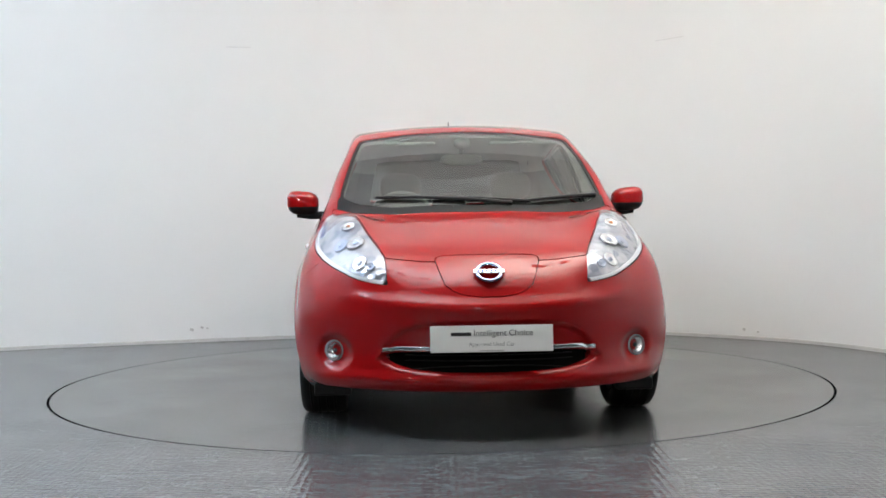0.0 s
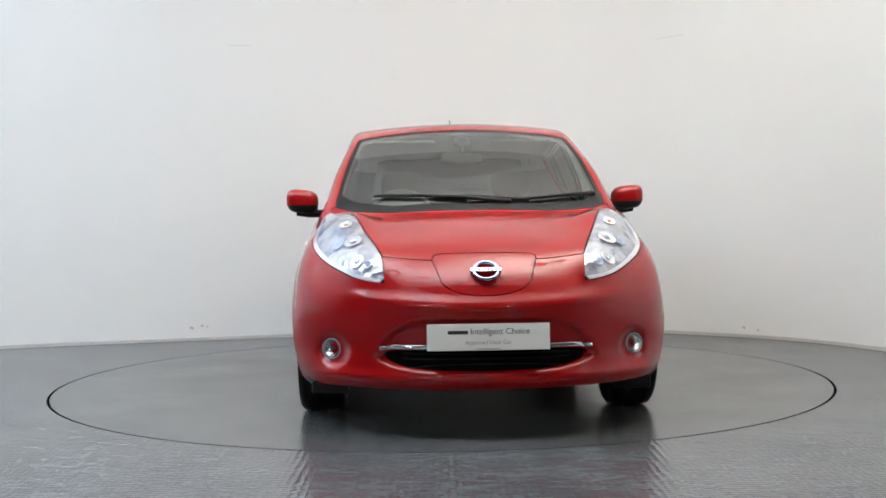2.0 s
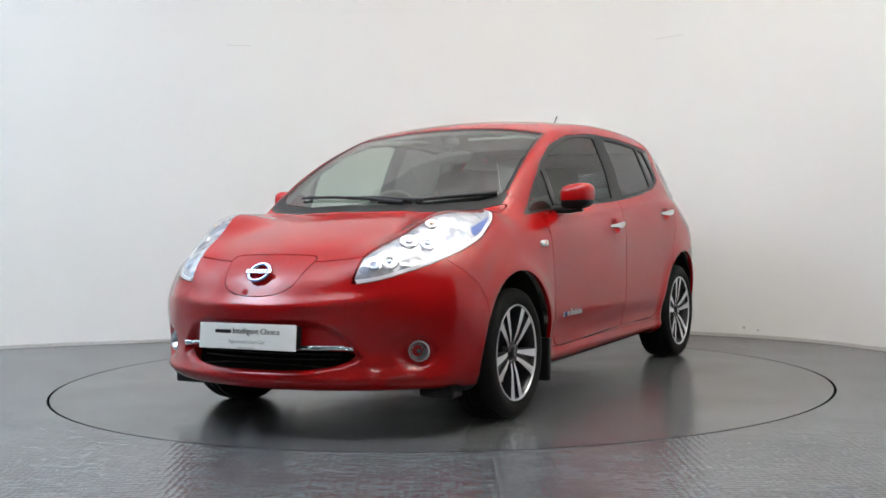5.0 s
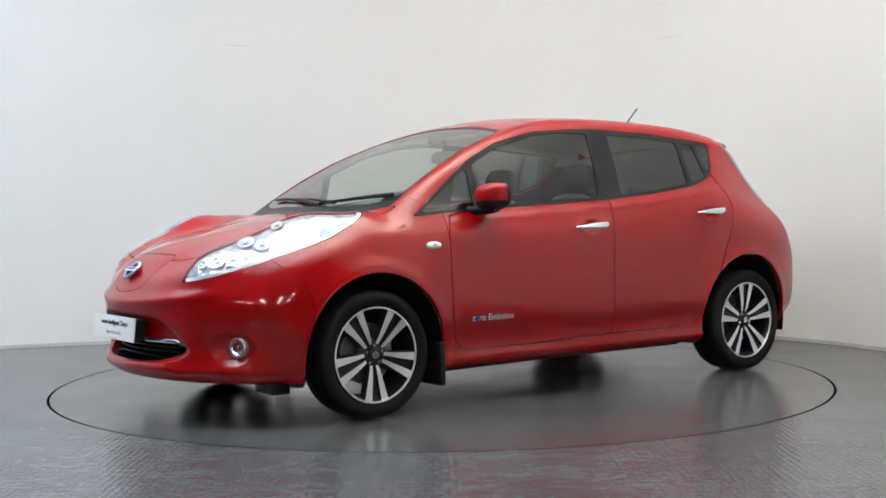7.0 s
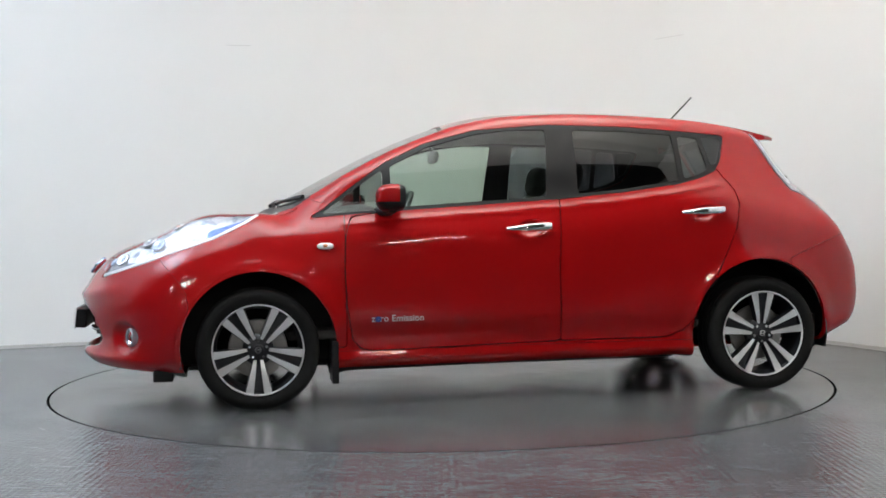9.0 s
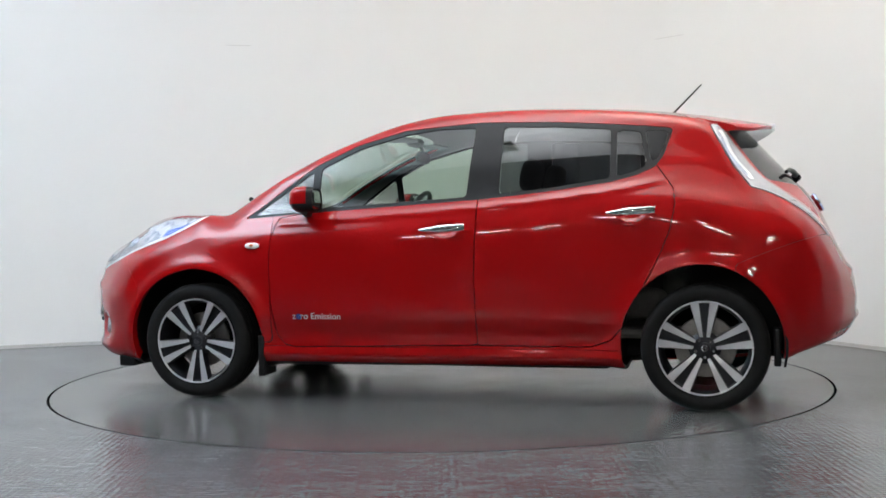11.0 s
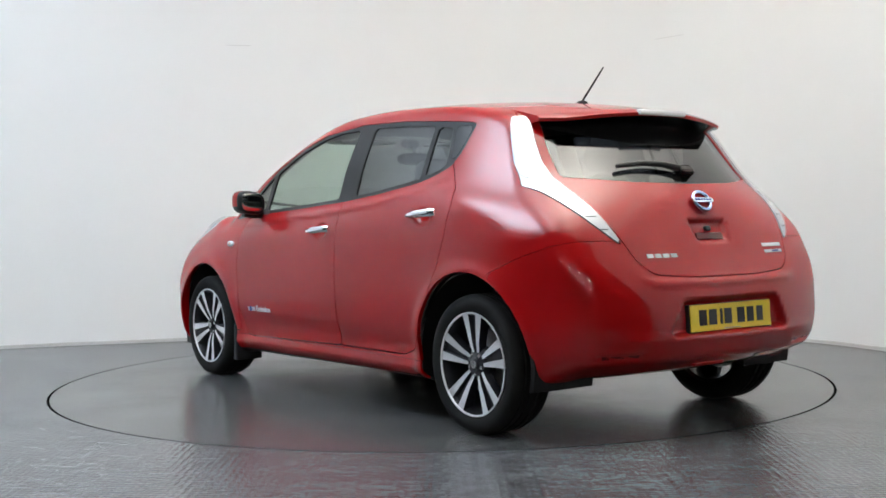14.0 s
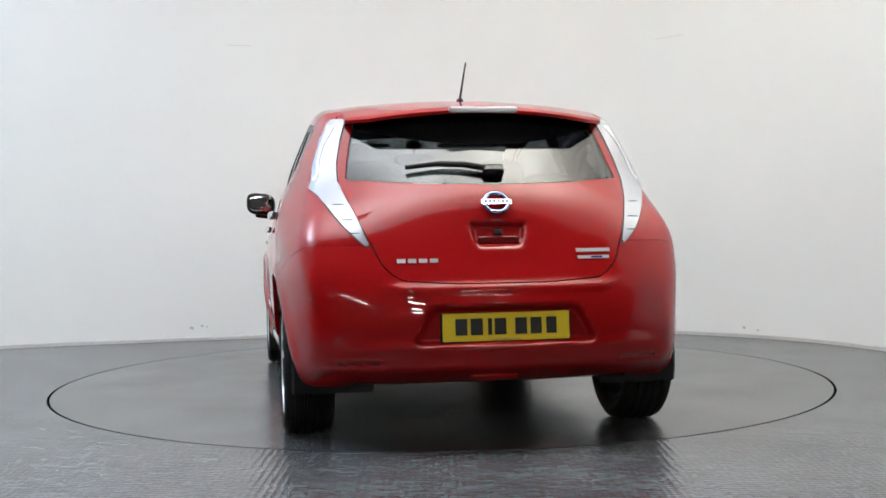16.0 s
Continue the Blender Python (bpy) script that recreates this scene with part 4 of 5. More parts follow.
def rounded(bm, c, half, p=3.0, n=20, m=14, keep=None):
    """A soft box: a superellipsoid."""
    def pw(v, e):
        return math.copysign(abs(v) ** e, v)
    rows = []
    e = 2 / p
    for j in range(1, m):
        th = math.pi * j / m - math.pi / 2
        rows.append([bm.verts.new((c[0] + half[0] * pw(math.cos(th), e) * pw(math.cos(2 * math.pi * i / n), e), c[1] + half[1] * pw(math.cos(th), e) * pw(math.sin(2 * math.pi * i / n), e), c[2] + half[2] * pw(math.sin(th), e))) for i in range(n)])
    for u, v in zip(rows, rows[1:]):
        for i in range(n):
            bm.faces.new((u[i], u[(i + 1) % n], v[(i + 1) % n], v[i]))
    for row, z in ((rows[0], -1), (rows[-1], 1)):
        t = bm.verts.new((c[0], c[1], c[2] + z * half[2]))
        for i in range(n):
            bm.faces.new((row[i], row[(i + 1) % n], t))
    return bm


def build_mirror(sx):
    bm = bmesh.new()
    rounded(bm, (0, 0, 0), (0.088, 0.082, 0.068), 3.2, 28, 18)
    for v in bm.verts:
        v.co.x *= 1 - 0.9 * max(0, -v.co.y - 0.02) * 1.6
        v.co.z *= 1 - 1.2 * max(0, -v.co.y - 0.03)
        v.co.z += 0.10 * v.co.x * sx
    cap = bm.copy()
    bmesh.ops.bisect_plane(cap, geom=cap.verts[:] + cap.edges[:] + cap.faces[:], plane_co=(0, 0, -0.020), plane_no=(0, 0, -1), clear_outer=True)
    bmesh.ops.bisect_plane(cap, geom=cap.verts[:] + cap.edges[:] + cap.faces[:], plane_co=(0, 0.030, 0), plane_no=(0, 1, 0), clear_outer=True)
    at = pose(0.915 * sx, -0.672, 1.062)
    door = body[("front_door", sx < 0)]
    mir = part("door_mirror", cap, PAINT, car, "red mirror shell on the door", smooth=50, at=at)
    bmesh.ops.scale(bm, vec=(0.975, 0.975, 0.975), verts=bm.verts)
    bmesh.ops.bisect_plane(bm, geom=bm.verts[:] + bm.edges[:] + bm.faces[:], plane_co=(0, 0.060, 0), plane_no=(0, 1, 0), clear_outer=True)
    part("mirror_housing", bm, BLACK, mir, "black mirror base and rim", smooth=50)
    bm = bmesh.new()
    rounded(bm, (0, 0.050, 0.004), (0.074, 0.008, 0.052), 3.4, 28, 14)
    part("mirror_glass", bm, MIRROR_GLASS, mir, "silvered mirror glass", smooth=50)
    bm = bmesh.new()
    tube(bm, [(sx * 0.03, 0.0, -0.058), (-sx * 0.04, -0.005, -0.068), (-sx * 0.085, -0.03, -0.068), (-sx * 0.135, -0.06, -0.066)], 0.022, 10)
    part("mirror_arm", bm, BLACK, mir, "black mirror arm", smooth=50)


for sx in (1, -1):
    build_mirror(sx)


def letters(name, text, width, mat, parent, at, label="", thick=0.0008, x0=None):
    """Writing in the built-in font, centred, or starting at x0, and fitted to a width."""
    cu = bpy.data.curves.new(name, "FONT")
    cu.body, cu.size, cu.extrude = text, 1.0, 0.01
    tmp = new(name, cu)
    bpy.context.view_layer.update()
    me = bpy.data.meshes.new_from_object(tmp.evaluated_get(bpy.context.evaluated_depsgraph_get()))
    bpy.data.objects.remove(tmp)
    xs = [v.co.x for v in me.vertices]
    k = width / (max(xs) - min(xs))
    sh = -(min(xs) + max(xs)) / 2 if x0 is None else -min(xs)
    for v in me.vertices:
        v.co = ((v.co.x + sh) * k + (x0 or 0), v.co.y * k, v.co.z * thick / 0.01)
    me.name = name
    me.materials.clear()
    me.materials.append(mat)
    ob = new(name, me)
    ob.parent, ob.matrix_basis = parent, at
    return tagged(ob, label)


def bars(name, rects, thick, mat, parent, at, label=""):
    bm = bmesh.new()
    for cx, cy, w, h in rects:
        box(bm, cx, cy, thick / 2, w, h, thick)
    return part(name, bm, mat, parent, label, at=at)


def build_plates():
    at = pose(0, -2.310, 0.449, 84, 0, 0)
    bm = bmesh.new()
    box(bm, 0, 0, -0.004, 0.522, 0.113, 0.006, 0.0015)
    plate = part("front_plate", bm, PLATE_WHITE, car, "white dealer plate with black and grey lettering", at=at)
    bm = bmesh.new()
    box(bm, 0, 0.002, -0.035, 0.50, 0.10, 0.055, 0.006)
    part("plate_holder", bm, BLACK, plate, "black plate holder")
    bars("brand_bar", [(-0.130, 0.020, 0.086, 0.015)], 0.001, INK, plate, pose(0, 0, -0.001), "plain dark bar in place of a brand")
    letters("headline", "Intelligent Choice", 0.250, INK, plate, pose(0, 0.012, -0.0004), x0=-0.075)
    letters("subline", "Approved Used Car", 0.196, GREY_INK, plate, pose(0, -0.031, -0.0004))
    bars("small_print", [(0, -0.0505, 0.10, 0.003)], 0.0008, GREY_INK, plate, pose(0, 0, -0.001))
    at = pose(0, 2.072, 0.516, 90 - 4, 0, 180)
    bm = bmesh.new()
    box(bm, 0, 0, 0.002, 0.522, 0.113, 0.005, 0.0015)
    plate = part("rear_plate", bm, PLATE_YELLOW, car, "yellow rear number plate with dark bars", at=at)
    bm = bmesh.new()
    box(bm, 0, -0.004, -0.012, 0.535, 0.126, 0.020, 0.004)
    part("plate_holder", bm, BLACK, plate, "black plate holder")
    for bx, bw in ((-0.185, 0.048), (-0.122, 0.050), (-0.068, 0.016), (-0.025, 0.048), (0.060, 0.048), (0.122, 0.046), (0.186, 0.042)):
        bars("number_bar", [(bx, 0.001, bw, 0.066)], 0.0012, INK, plate, pose(0, 0, 0.0046))
    bars("small_print", [(0, -0.0505, 0.11, 0.003)], 0.0008, GREY_INK, plate, pose(0, 0, 0.0046))


build_plates()


def build_badge(at, size):
    bm = bmesh.new()
    n, m = 40, 8
    rows = []
    for i in range(n):
        a = 2 * math.pi * i / n
        rows.append([bm.verts.new(((size + 0.19 * size * math.cos(b)) * math.cos(a), 0.92 * (size + 0.19 * size * math.cos(b)) * math.sin(a), 0.012 + 0.010 * math.sin(b))) for b in [2 * math.pi * k / m for k in range(m)]])
    for i in range(n):
        for k in range(m):
            bm.faces.new((rows[i][k], rows[(i + 1) % n][k], rows[(i + 1) % n][(k + 1) % m], rows[i][(k + 1) % m]))
    badge = part("badge", bm, BLUE_CHROME, car, "chrome ring badge with a blue tint", smooth=60, at=at)
    bm = bmesh.new()
    box(bm, 0, 0, 0.016, size * 2.62, size * 0.46, 0.016, 0.004)
    part("badge_bar", bm, CHROME, badge, "plain chrome bar")
    bm = bmesh.new()
    lathe(bm, [(0.001, 0.004), (size * 0.95, 0.004), (size * 0.97, 0.0)], 36, "z")
    part("badge_back", bm, PAINT, badge, "red badge backing", smooth=30)
    bars("badge_mark", [(i * size * 0.36, 0, size * 0.20, size * 0.20) for i in (-2.5, -1.5, -0.5, 0.5, 1.5, 2.5)], 0.0015, BLUE_BADGE, badge, pose(0, 0, 0.0242))


build_badge(on_end(0.0, 0.715, False, 0.002), 0.052)
build_badge(on_end(0.0, 1.008, True, 0.002), 0.050)


def build_trim():
    for sx in (1, -1):
        for name, hy, hz in (("front_door", 0.048, 0.900), ("rear_door", 1.005, 0.973)):
            at = on_side(hy, hz + 0.05, sx)
            p0 = on_side(hy - 0.12, hz - 0.006, sx, 0.012).translation
            p1 = on_side(hy + 0.12, hz + 0.008, sx, 0.012).translation
            bm = bmesh.new()
            d = (p1 - p0)
            rows = []
            for i in range(13):
                t = i / 12
                c = p0 + d * t
                c = c + Vector((sx * 0.022 * math.sin(math.pi * min(1, max(0, t))) ** 0.6, 0, 0))
                h = 0.008 + 0.010 * min(1, t * 2.2) - (0.003 if t == 1 else 0)
                rows.append([bm.verts.new(c + Vector((sx * 0.009 * math.cos(b), 0, h * math.sin(b)))) for b in [2 * math.pi * k / 10 for k in range(10)]])
            for u, v in zip(rows, rows[1:]):
                for k in range(10):
                    bm.faces.new((u[k], u[(k + 1) % 10], v[(k + 1) % 10], v[k]))
            bm.faces.new(rows[0]), bm.faces.new(rows[-1])
            part("handle", bm, CHROME, body[(name, sx < 0)], "chrome pull handle", smooth=50)
        # repeater lamp on the wing
        bm = bmesh.new()
        rounded(bm, (0, 0, 0.004), (0.043, 0.017, 0.010), 2.4, 24, 10)
        rep = part("side_repeater", bm, LAMP_WHITE, body[("wing", sx < 0)], "oval clear side repeater", smooth=60, at=on_side(-1.007, 0.824, sx))
        bm = bmesh.new()
        rounded(bm, (0, 0, 0.011), (0.014, 0.009, 0.005), 2.2, 16, 8)
        part("bulb", bm, AMBER, rep, "amber bulb", smooth=60)
        # wing crease seam marks and fog lamp
        at = on_end(sx * 0.677, 0.377, False, 0.006)
        at = Matrix.Translation(at.translation) @ pose(0, 0, 0, 88, 0, sx * 26)
        bm = bmesh.new()
        lathe(bm, [(0.046, -0.02), (0.047, 0.008), (0.042, 0.013), (0.039, 0.006), (0.038, -0.01)], 32, "z")
        fog = part("fog_lamp", bm, LAMP_SOFT, body["front_bumper"], "round fog lamp with a faceted reflector", smooth=40, at=at)
        bm = bmesh.new()
        lathe(bm, [(0.001, -0.016), (0.012, -0.013), (0.024, -0.006), (0.036, 0.006)], 10, "z")
        part("reflector", bm, SILVER, fog, "faceted silver reflector")
        bm = bmesh.new()
        rounded(bm, (0, 0, -0.004), (0.011, 0.011, 0.010), 2, 12, 8)
        part("bulb", bm, LAMP_DARK, fog, smooth=60)
        bm = bmesh.new()
        lathe(bm, [(0.001, 0.013), (0.02, 0.0125), (0.038, 0.009)], 32, "z")
        part("lens", bm, LENS, fog, "clear fog lamp lens", smooth=60)
        # headlight bowls
        head = body[("head", sx < 0)]
        for x, z, r, mat, lab in ((0.655, 0.845, 0.036, LAMP_PALE, "projector lens"), (0.585, 0.858, 0.042, SILVER, "main reflector bowl"), (0.565, 0.770, 0.036, SILVER, "lower reflector bowl"), (0.515, 0.755, 0.022, LAMP_PALE, "small lower reflector"), (0.622, 0.935, 0.030, SILVER, "indicator bowl")):
            at = on_end(sx * x, z, False, -0.006)
            bm = bmesh.new()
            lathe(bm, [(0.001, 0.002), (r * 0.3, 0.0025), (r * 0.55, 0.0045), (r * 0.86, 0.0075), (r, 0.006), (r * 1.06, 0.0)], 24, "z")
            bowl = part("reflector_bowl", bm, mat, head, lab, smooth=45, at=at)
            bm = bmesh.new()
            rounded(bm, (0, 0, 0.005), (r * 0.34, r * 0.30, 0.004), 2, 14, 8)
            part("bulb", bm, AMBER if z > 0.9 else LAMP_PALE, bowl, smooth=60)
        # dark joint under the headlight's foot and rear bumper reflectors
        at = on_end(sx * 0.585, 0.372, True, -0.002)
        bm = bmesh.new()
        box(bm, 0, 0, 0, 0.175, 0.022, 0.012, 0.004)
        part("rear_reflector", bm, LENS_SHADE_RED, body["rear_bumper"], "red reflector in the bumper", at=at)
        # tail lamp segments
        tail = body[("tail", sx < 0)]
        for x, z, w, h in ((0.640, 1.015, 0.050, 0.005), (0.612, 0.950, 0.050, 0.005), (0.586, 0.895, 0.040, 0.005)):
            bm = bmesh.new()
            box(bm, 0, 0, 0, w, h, 0.005, 0.002)
            part("lamp_rib", bm, LAMP_DARK, tail, at=on_end(sx * x, z, True, 0.004))
    # bright strip across the grille, in two lengths
    for x0, x1 in ((-0.465, -0.20), (0.20, 0.465)):
        bm = bmesh.new()
        rows = []
        for i in range(9):
            x = x0 + (x1 - x0) * i / 8
            p = on_end(x, 0.400, False, 0.018).translation
            rows.append([bm.verts.new(p + Vector((0, a, b))) for a, b in ((0.02, 0.011), (0.004, 0.012), (-0.002, 0.007), (-0.002, -0.007), (0.004, -0.012), (0.02, -0.011))])
        for u, v in zip(rows, rows[1:]):
            for k in range(6):
                bm.faces.new((u[k], u[(k + 1) % 6], v[(k + 1) % 6], v[k]))
        bm.faces.new(rows[0]), bm.faces.new(rows[-1])
        part("grille_strip", bm, CHROME, body["front_bumper"], "chrome grille strip", smooth=50)
    for z in (0.325, 0.345, 0.366):
        bm = bmesh.new()
        pts = [on_end(x, z, False, -0.032).translation for x in np.linspace(-0.38, 0.38, 13)]
        tube(bm, pts, 0.0035, 6)
        part("intake_bar", bm, BLACK, body["slot"], smooth=60)
    # words and marks
    side_l = on_side(-0.645, 0.446, 1, 0.0012)
    words = letters("door_badge", "zero Emission", 0.268, BADGE_SILVER, body[("front_door", False)], side_l @ pose(0, -0.010, 0), "small chrome lettering with a blue disc", 0.0018)
    bm = bmesh.new()
    lathe(bm, [(0.001, 0.003), (0.0145, 0.0028), (0.016, 0.0)], 24, "z")
    part("blue_disc", bm, BLUE_BADGE, words, "blue round emblem", at=pose(-0.100, 0.012, 0))
    base = on_end(0.345, 0.782, True, 0.001)
    for bx in (-0.066, -0.022, 0.022, 0.066):
        bars("model_badge", [(bx, 0, 0.034, 0.017)], 0.003, BADGE_SILVER, body["hatch"], base, "plain chrome block in place of a letter")
    bars("trim_badge", [(0, 0.020, 0.150, 0.016), (-0.004, -0.012, 0.140, 0.014)], 0.003, BADGE_SILVER, body["hatch"], on_end(-0.395, 0.795, True, 0.001), "chrome badge bars")
    bars("trim_badge_blue", [(0.01, -0.012, 0.050, 0.008)], 0.0045, BLUE_BADGE, body["hatch"], on_end(-0.395, 0.795, True, 0.001), "blue badge bar")
    # tailgate grip: slot's shade painted as a dark red strip, lip and camera
    at = on_end(0.0, 0.858, True, 0.006)
    bm = bmesh.new()
    box(bm, 0, 0, 0, 0.17, 0.032, 0.008, 0.003)
    grip = part("grip_shade", bm, LENS_SHADE_RED, body["hatch"], "dark red strip standing in for the grip slot's shade", at=at)
    bm = bmesh.new()
    box(bm, 0, 0.034, 0.004, 0.034, 0.022, 0.018, 0.005)
    part("camera_pod", bm, BLACK, grip)
    # wipers
    def wiper(name, pts, r, parent, lab):
        bm = bmesh.new()
        tube(bm, pts, r, 8, 0.6)
        return part(name, bm, SOFT_BLACK, parent, lab, smooth=60)
    a = [on_top(x, y, 0.009).translation for x, y in ((0.20, -1.255), (-0.05, -1.215), (-0.30, -1.175), (-0.50, -1.14))]
    wiper("wiper", a, 0.011, body["screen"], "black windscreen wiper")
    a = [on_top(x, y, 0.007).translation for x, y in ((0.30, -1.225), (0.0, -1.205), (-0.25, -1.185), (-0.46, -1.135))]
    wiper("wiper_blade", a, 0.009, body["screen"], "black wiper blade")
    a = [on_top(x, y, 0.010).translation for x, y in ((0.655, -1.10), (0.55, -1.135), (0.42, -1.18), (0.28, -1.225))]
    wiper("wiper", a, 0.013, body["screen"], "black windscreen wiper")
    a = [on_end(x, z, True, 0.022).translation for x, z in ((-0.01, 1.143), (0.10, 1.165), (0.22, 1.17), (0.35, 1.155))]
    w = wiper("rear_wiper", a, 0.016, body["rear_screen"], "black rear wiper")
    bm = bmesh.new()
    box(bm, 0, 0, 0, 0.09, 0.05, 0.045, 0.014)
    part("wiper_pivot", bm, GLOSS_BLACK, w, at=on_end(-0.015, 1.143, True, 0.014))
    # aerial
    bm = bmesh.new()
    rounded(bm, (0, 1.150, 1.512), (0.016, 0.040, 0.016), 2.2, 16, 8)
    mast_base = part("aerial", bm, BLACK, body["shell"], "black roof aerial", smooth=60)
    bm = bmesh.new()
    tube(bm, [(0, 1.150, 1.520), (0, 1.23, 1.60), (0, 1.305, 1.675)], 0.0055, 8, 0.7)
    part("mast", bm, BLACK, mast_base, smooth=60)
    # spoiler with its brake lamp
    bm = bmesh.new()
    xs = np.linspace(-0.585, 0.585, 29)
    ss = [0.0, 0.25, 0.5, 0.75, 0.93, 1.0]
    top, low = [], []
    for x in xs:
        y0 = 1.33 - 0.06 * x * x
        y1 = 1.69 - 0.40 * x * x - 0.6 * max(0, abs(x) - 0.50)
        z0 = on_top(x, y0, 0.002).translation.z
        droop = 0.15 + 0.22 * x * x
        zc = lambda y: z0 - droop * (y - y0) - 0.06 * (y - y0) ** 2
        top.append([bm.verts.new((x, y0 + (y1 - y0) * s, zc(y0 + (y1 - y0) * s) - (0.008 if s == 1 else 0))) for s in ss])
        low.append([bm.verts.new((x, y0 + (y1 - y0) * s - (0.006 if s == 1 else 0), zc(y0 + (y1 - y0) * s) - 0.085 + 0.063 * s)) for s in ss])
    for i in range(len(xs) - 1):
        for k in range(len(ss) - 1):
            bm.faces.new((top[i][k], top[i + 1][k], top[i + 1][k + 1], top[i][k + 1]))
            bm.faces.new((low[i][k], low[i][k + 1], low[i + 1][k + 1], low[i + 1][k])).material_index = 1
        bm.faces.new((top[i][-1], top[i + 1][-1], low[i + 1][-1], low[i][-1]))
    for i in (0, -1):
        for k in range(len(ss) - 1):
            bm.faces.new((top[i][k], top[i][k + 1], low[i][k + 1], low[i][k]))
    sp = part("roof_spoiler", bm, [PAINT, GLOSS_BLACK], body["hatch"], "red roof spoiler with a black underside", smooth=40)
    bm = bmesh.new()
    box(bm, 0, 1.680, 1.4225, 0.30, 0.030, 0.026, 0.008)
    part("brake_lamp", bm, LAMP_WHITE, sp, "clear high-level brake lamp")


build_trim()


def build_cabin():
    bm = bmesh.new()
    rows = []
    for x in np.linspace(-0.70, 0.70, 15):
        rows.append([bm.verts.new((x, y + 0.10 * x * x, z - 0.06 * x * x)) for y, z in ((-1.18, 0.90), (-1.12, 0.985), (-0.85, 1.005), (-0.66, 0.985), (-0.58, 0.93), (-0.60, 0.80), (-0.72, 0.60), (-0.85, 0.5))])
    for u, v in zip(rows, rows[1:]):
        for k in range(7):
            bm.faces.new((u[k], u[k + 1], v[k + 1], v[k]))
    dash = part("dashboard", bm, CABIN, car, "dark grey dashboard", smooth=50)
    bm = bmesh.new()
    rounded(bm, (-0.36, -0.72, 1.005), (0.19, 0.12, 0.045), 2.6)
    part("instrument_hood", bm, CABIN, dash, smooth=60)
    # wheel at the car's right-hand seat
    bm = bmesh.new()
    n, m = 32, 8
    rows = [[bm.verts.new(((0.185 + 0.016 * math.cos(b)) * math.cos(a), (0.185 + 0.016 * math.cos(b)) * math.sin(a), 0.016 * math.sin(b))) for b in [2 * math.pi * k / m for k in range(m)]] for a in [2 * math.pi * i / n for i in range(n)]]
    for i in range(n):
        for k in range(m):
            bm.faces.new((rows[i][k], rows[(i + 1) % n][k], rows[(i + 1) % n][(k + 1) % m], rows[i][(k + 1) % m]))
    rounded(bm, (0, 0, -0.01), (0.085, 0.065, 0.025), 2.6)
    box(bm, 0.12, 0, -0.005, 0.12, 0.035, 0.016, 0.004)
    box(bm, -0.12, 0, -0.005, 0.12, 0.035, 0.016, 0.004)
    box(bm, 0, -0.12, -0.005, 0.05, 0.12, 0.016, 0.004)
    part("steering_wheel", bm, CABIN, car, "dark steering wheel", smooth=50, at=pose(-0.36, -0.47, 0.955, 62, 0, 0))
    for x in (-0.36, 0.36):
        bm = bmesh.new()
        rounded(bm, (0, 0, 0), (0.245, 0.26, 0.10), 3.2)
        seat = part("front_seat", bm, CLOTH, car, "dark cloth front seat", smooth=60, at=pose(x, 0.02, 0.50))
        bm = bmesh.new()
        rounded(bm, (0, 0, 0), (0.235, 0.085, 0.32), 3.2)
        part("seat_back", bm, CLOTH, seat, smooth=60, at=pose(0, 0.30, 0.28, -14, 0, 0))
        bm = bmesh.new()
        rounded(bm, (0, 0, 0), (0.135, 0.055, 0.090), 3.0)
        part("headrest", bm, CLOTH, seat, smooth=60, at=pose(0, 0.40, 0.68, -12, 0, 0))
        for dx in (-0.06, 0.06):
            bm = bmesh.new()
            tube(bm, [(dx, 0.375, 0.52), (dx, 0.40, 0.66)], 0.007, 8)
            part("headrest_post", bm, CHROME, seat, smooth=60)
    bm = bmesh.new()
    rounded(bm, (0, 0.93, 0.50), (0.62, 0.26, 0.10), 4.0, 32)
    bench = part("rear_bench", bm, CLOTH, car, "dark cloth rear bench", smooth=60)
    bm = bmesh.new()
    rounded(bm, (0, 0, 0), (0.60, 0.08, 0.28), 4.0, 32)
    part("bench_back", bm, CLOTH, bench, smooth=60, at=pose(0, 1.24, 0.77, -18, 0, 0))
    for x in (-0.38, 0.0, 0.38):
        bm = bmesh.new()
        rounded(bm, (0, 0, 0), (0.125, 0.05, 0.075), 3.0)
        part("headrest", bm, CLOTH, bench, smooth=60, at=pose(x, 1.33, 1.085, -14, 0, 0))
    bm = bmesh.new()
    rounded(bm, (0, 0, 0), (0.125, 0.020, 0.036), 3.0)
    mir = part("cabin_mirror", bm, CABIN, car, "dark rear-view mirror", smooth=60, at=pose(0, -0.30, 1.315, -8, 0, 0))
    bm = bmesh.new()
    tube(bm, [(0, 0.0, 0.02), (0, -0.02, 0.06), (0, -0.06, 0.10)], 0.012)
    rounded(bm, (0, -0.06, 0.085), (0.05, 0.05, 0.03), 2.5)
    part("mirror_stalk", bm, CABIN, mir, smooth=60)
    bm = bmesh.new()
    box(bm, 0, 0.2, 0.36, 1.4, 2.8, 0.05, 0.02)
    part("cabin_floor", bm, CABIN, car, "dark carpeted cabin floor")
    for sx in (-1, 1):
        bm = bmesh.new()
        box(bm, sx * 0.34, -0.36, 1.405, 0.36, 0.16, 0.016, 0.006, turn=None)
        part("sun_visor", bm, HEADLINER, car, "pale folded sun visor")


build_cabin()


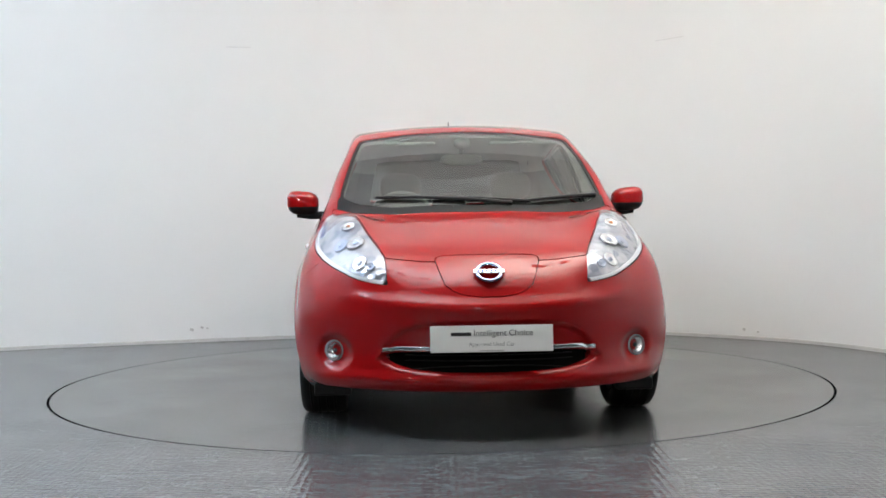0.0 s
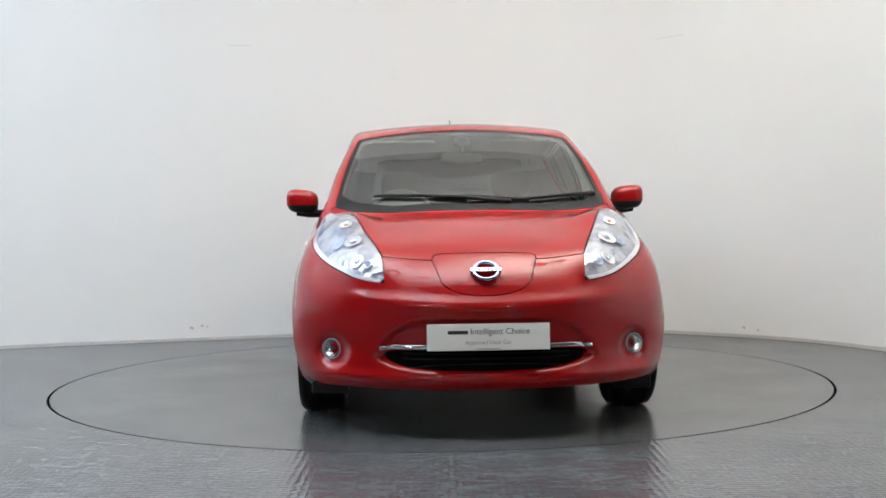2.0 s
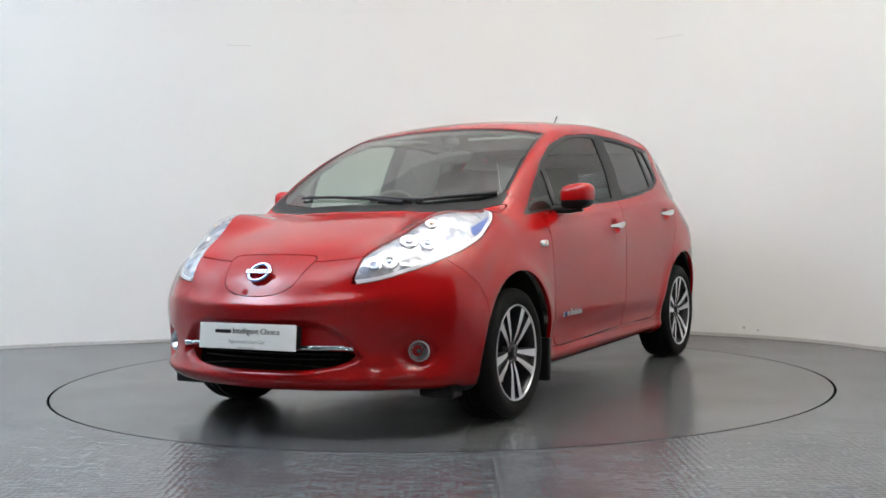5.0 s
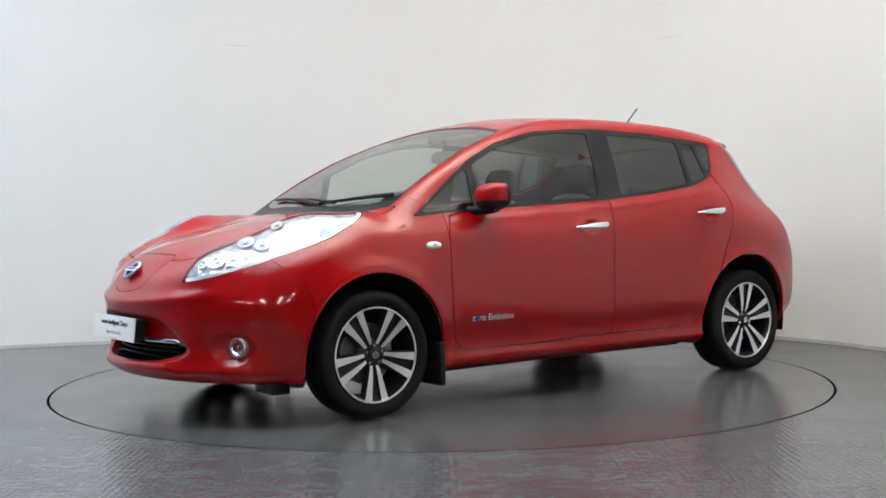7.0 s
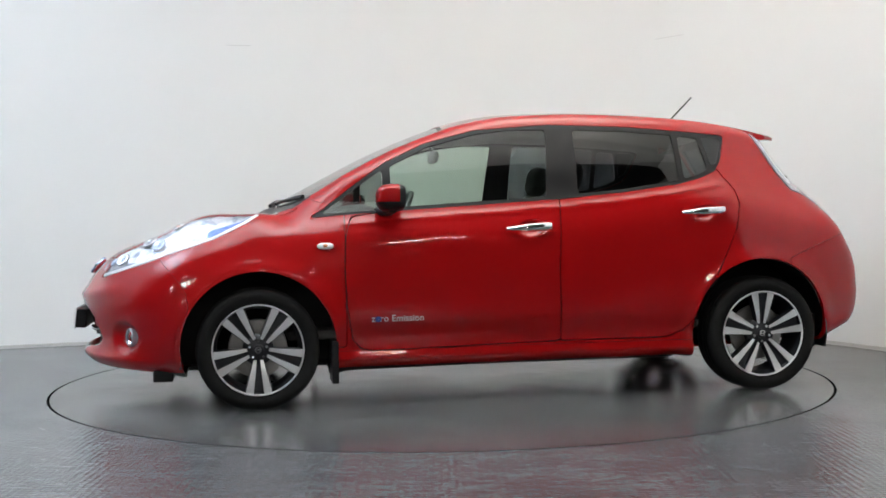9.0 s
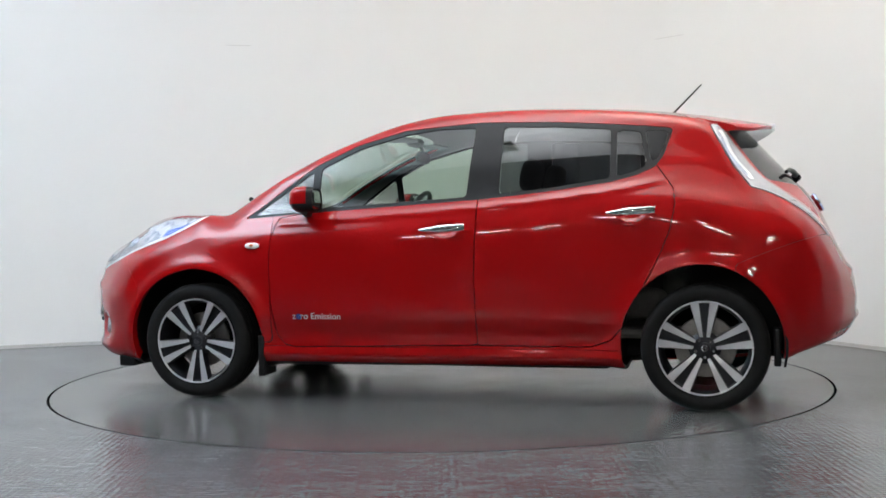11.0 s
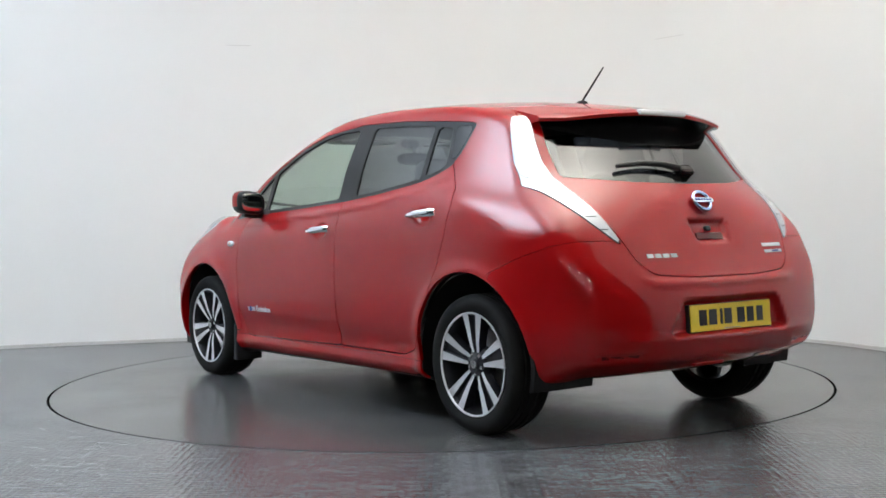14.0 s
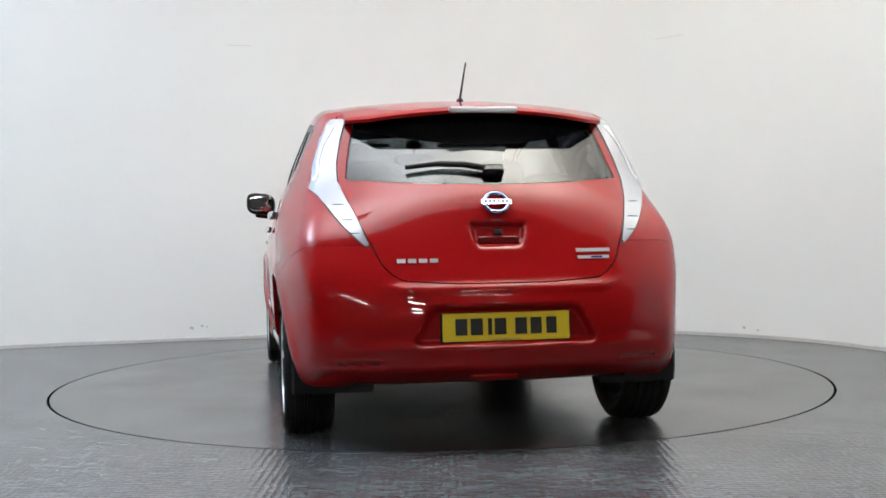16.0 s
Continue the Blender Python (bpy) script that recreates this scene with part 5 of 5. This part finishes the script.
def build_hall_lights():
    """Slim lit fittings in rows over the hall behind the camera."""
    tube_glow = glow_material("lamp_tube_glow", (1.0, 0.97, 0.90), 150)
    casing = material("lamp_casing", (0.6, 0.6, 0.6), 0.4, noise_scale=10, vary=0.05)
    bm = bmesh.new()
    box(bm, 0, 0, 0.05, 0.60, 0.12, 0.06, 0.008)
    lamp = tagged(part("batten_light", bm, casing), "slim white ceiling batten with a lit tube", "ceiling light", "hall battens")
    bm = bmesh.new()
    tube(bm, [(-0.26, 0, -0.02), (0.26, 0, -0.02)], 0.026, 10)
    part("lamp_tube", bm, tube_glow, lamp, "glowing tube", smooth=60)
    bm = bmesh.new()
    tube(bm, [(0, 0, 0.08), (0, 0, 1.35)], 0.008, 6)
    part("hanger", bm, casing, lamp, "thin hanging rod")
    spots = [(x, y, z) for y, z in ((-8.8, 3.45), (-10.6, 3.3), (-12.2, 3.3)) for x in (-5.2, -2.6, 0.3, 3.0)]
    lamp.matrix_basis = pose(*spots[0])
    for i, q in enumerate(spots[1:]):
        copy_thing(lamp, pose(*q, 0, 0, 12 * (i % 3)))


build_hall_lights()


def build_fill_dummies():
    """White trays hung from the ceiling: unseen added dummies, lit by nothing of their own."""
    casing = material("dummy_housing_white", (0.72, 0.72, 0.71), 0.5, noise_scale=8, vary=0.05)
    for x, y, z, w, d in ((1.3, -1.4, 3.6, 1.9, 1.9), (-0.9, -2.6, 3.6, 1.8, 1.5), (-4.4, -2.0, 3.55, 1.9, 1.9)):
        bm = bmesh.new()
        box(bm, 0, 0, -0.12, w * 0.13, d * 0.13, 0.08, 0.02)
        tray = tagged(part("fill_lamp_dummy", bm, casing, at=pose(x, y, z + 0.06)), "compact white dummy housing, unlit and unseen, added below a ceiling fill lamp", "ceiling light", "studio uplights")
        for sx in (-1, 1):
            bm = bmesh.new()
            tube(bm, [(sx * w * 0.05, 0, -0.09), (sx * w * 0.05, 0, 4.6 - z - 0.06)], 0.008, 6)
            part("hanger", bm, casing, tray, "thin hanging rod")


build_fill_dummies()


def build_turntable():
    bm = bmesh.new()
    n = 160
    top = [(0.0, 0.0), (1.2, 0.0), (2.2375, 0.0)]
    lathe(bm, [(max(r, 0.001), h) for r, h in top], n, "z")
    disc = tagged(part("turntable", bm, TABLE, smooth=30), "round grey turntable set flush in the studio floor", "turntable")
    bm = bmesh.new()
    lathe(bm, [(2.238, -0.03), (2.238, -0.0005), (2.2405, -0.002), (2.2425, -0.006), (2.2425, -0.03)], n, "z")
    part("edge_ring", bm, SEAM_SHADE, disc, "dark edge of the turntable plate", smooth=30)
    return disc


turntable = build_turntable()


# ---- what moves: the turntable turns with the car on it ----
TURN = [(0.0, 2.22), (0.5, 2.22), (1.0, 2.22), (1.5, 2.2), (2.0, 1.84), (2.5, 0.04), (3.0, -3.59), (3.5, -8.6), (4.0, -14.9), (4.5, -21.35), (5.0, -28.05), (5.5, -34.6), (6.0, -41.1), (6.5, -47.6), (7.0, -54.0), (7.5, -60.5), (8.0, -67.0),
        (8.5, -73.45), (9.0, -79.95), (9.5, -86.4), (10.0, -92.75), (10.5, -99.15), (11.0, -105.55), (11.5, -111.95), (12.0, -118.3), (12.5, -124.6), (13.0, -131.0), (13.5, -137.4), (14.0, -143.9), (14.5, -150.3), (15.0, -156.95), (15.5, -163.45), (16.0, -170.17)]


def motions():
    walk(turntable, [(t, pose(0, 0, 0, 0, 0, a)) for t, a in TURN])
    walk(car, [(t, pose(0, 0, 0, 0, 0, a) @ pose(0.1347, 0.2443, 0)) for t, a in TURN])


motions()
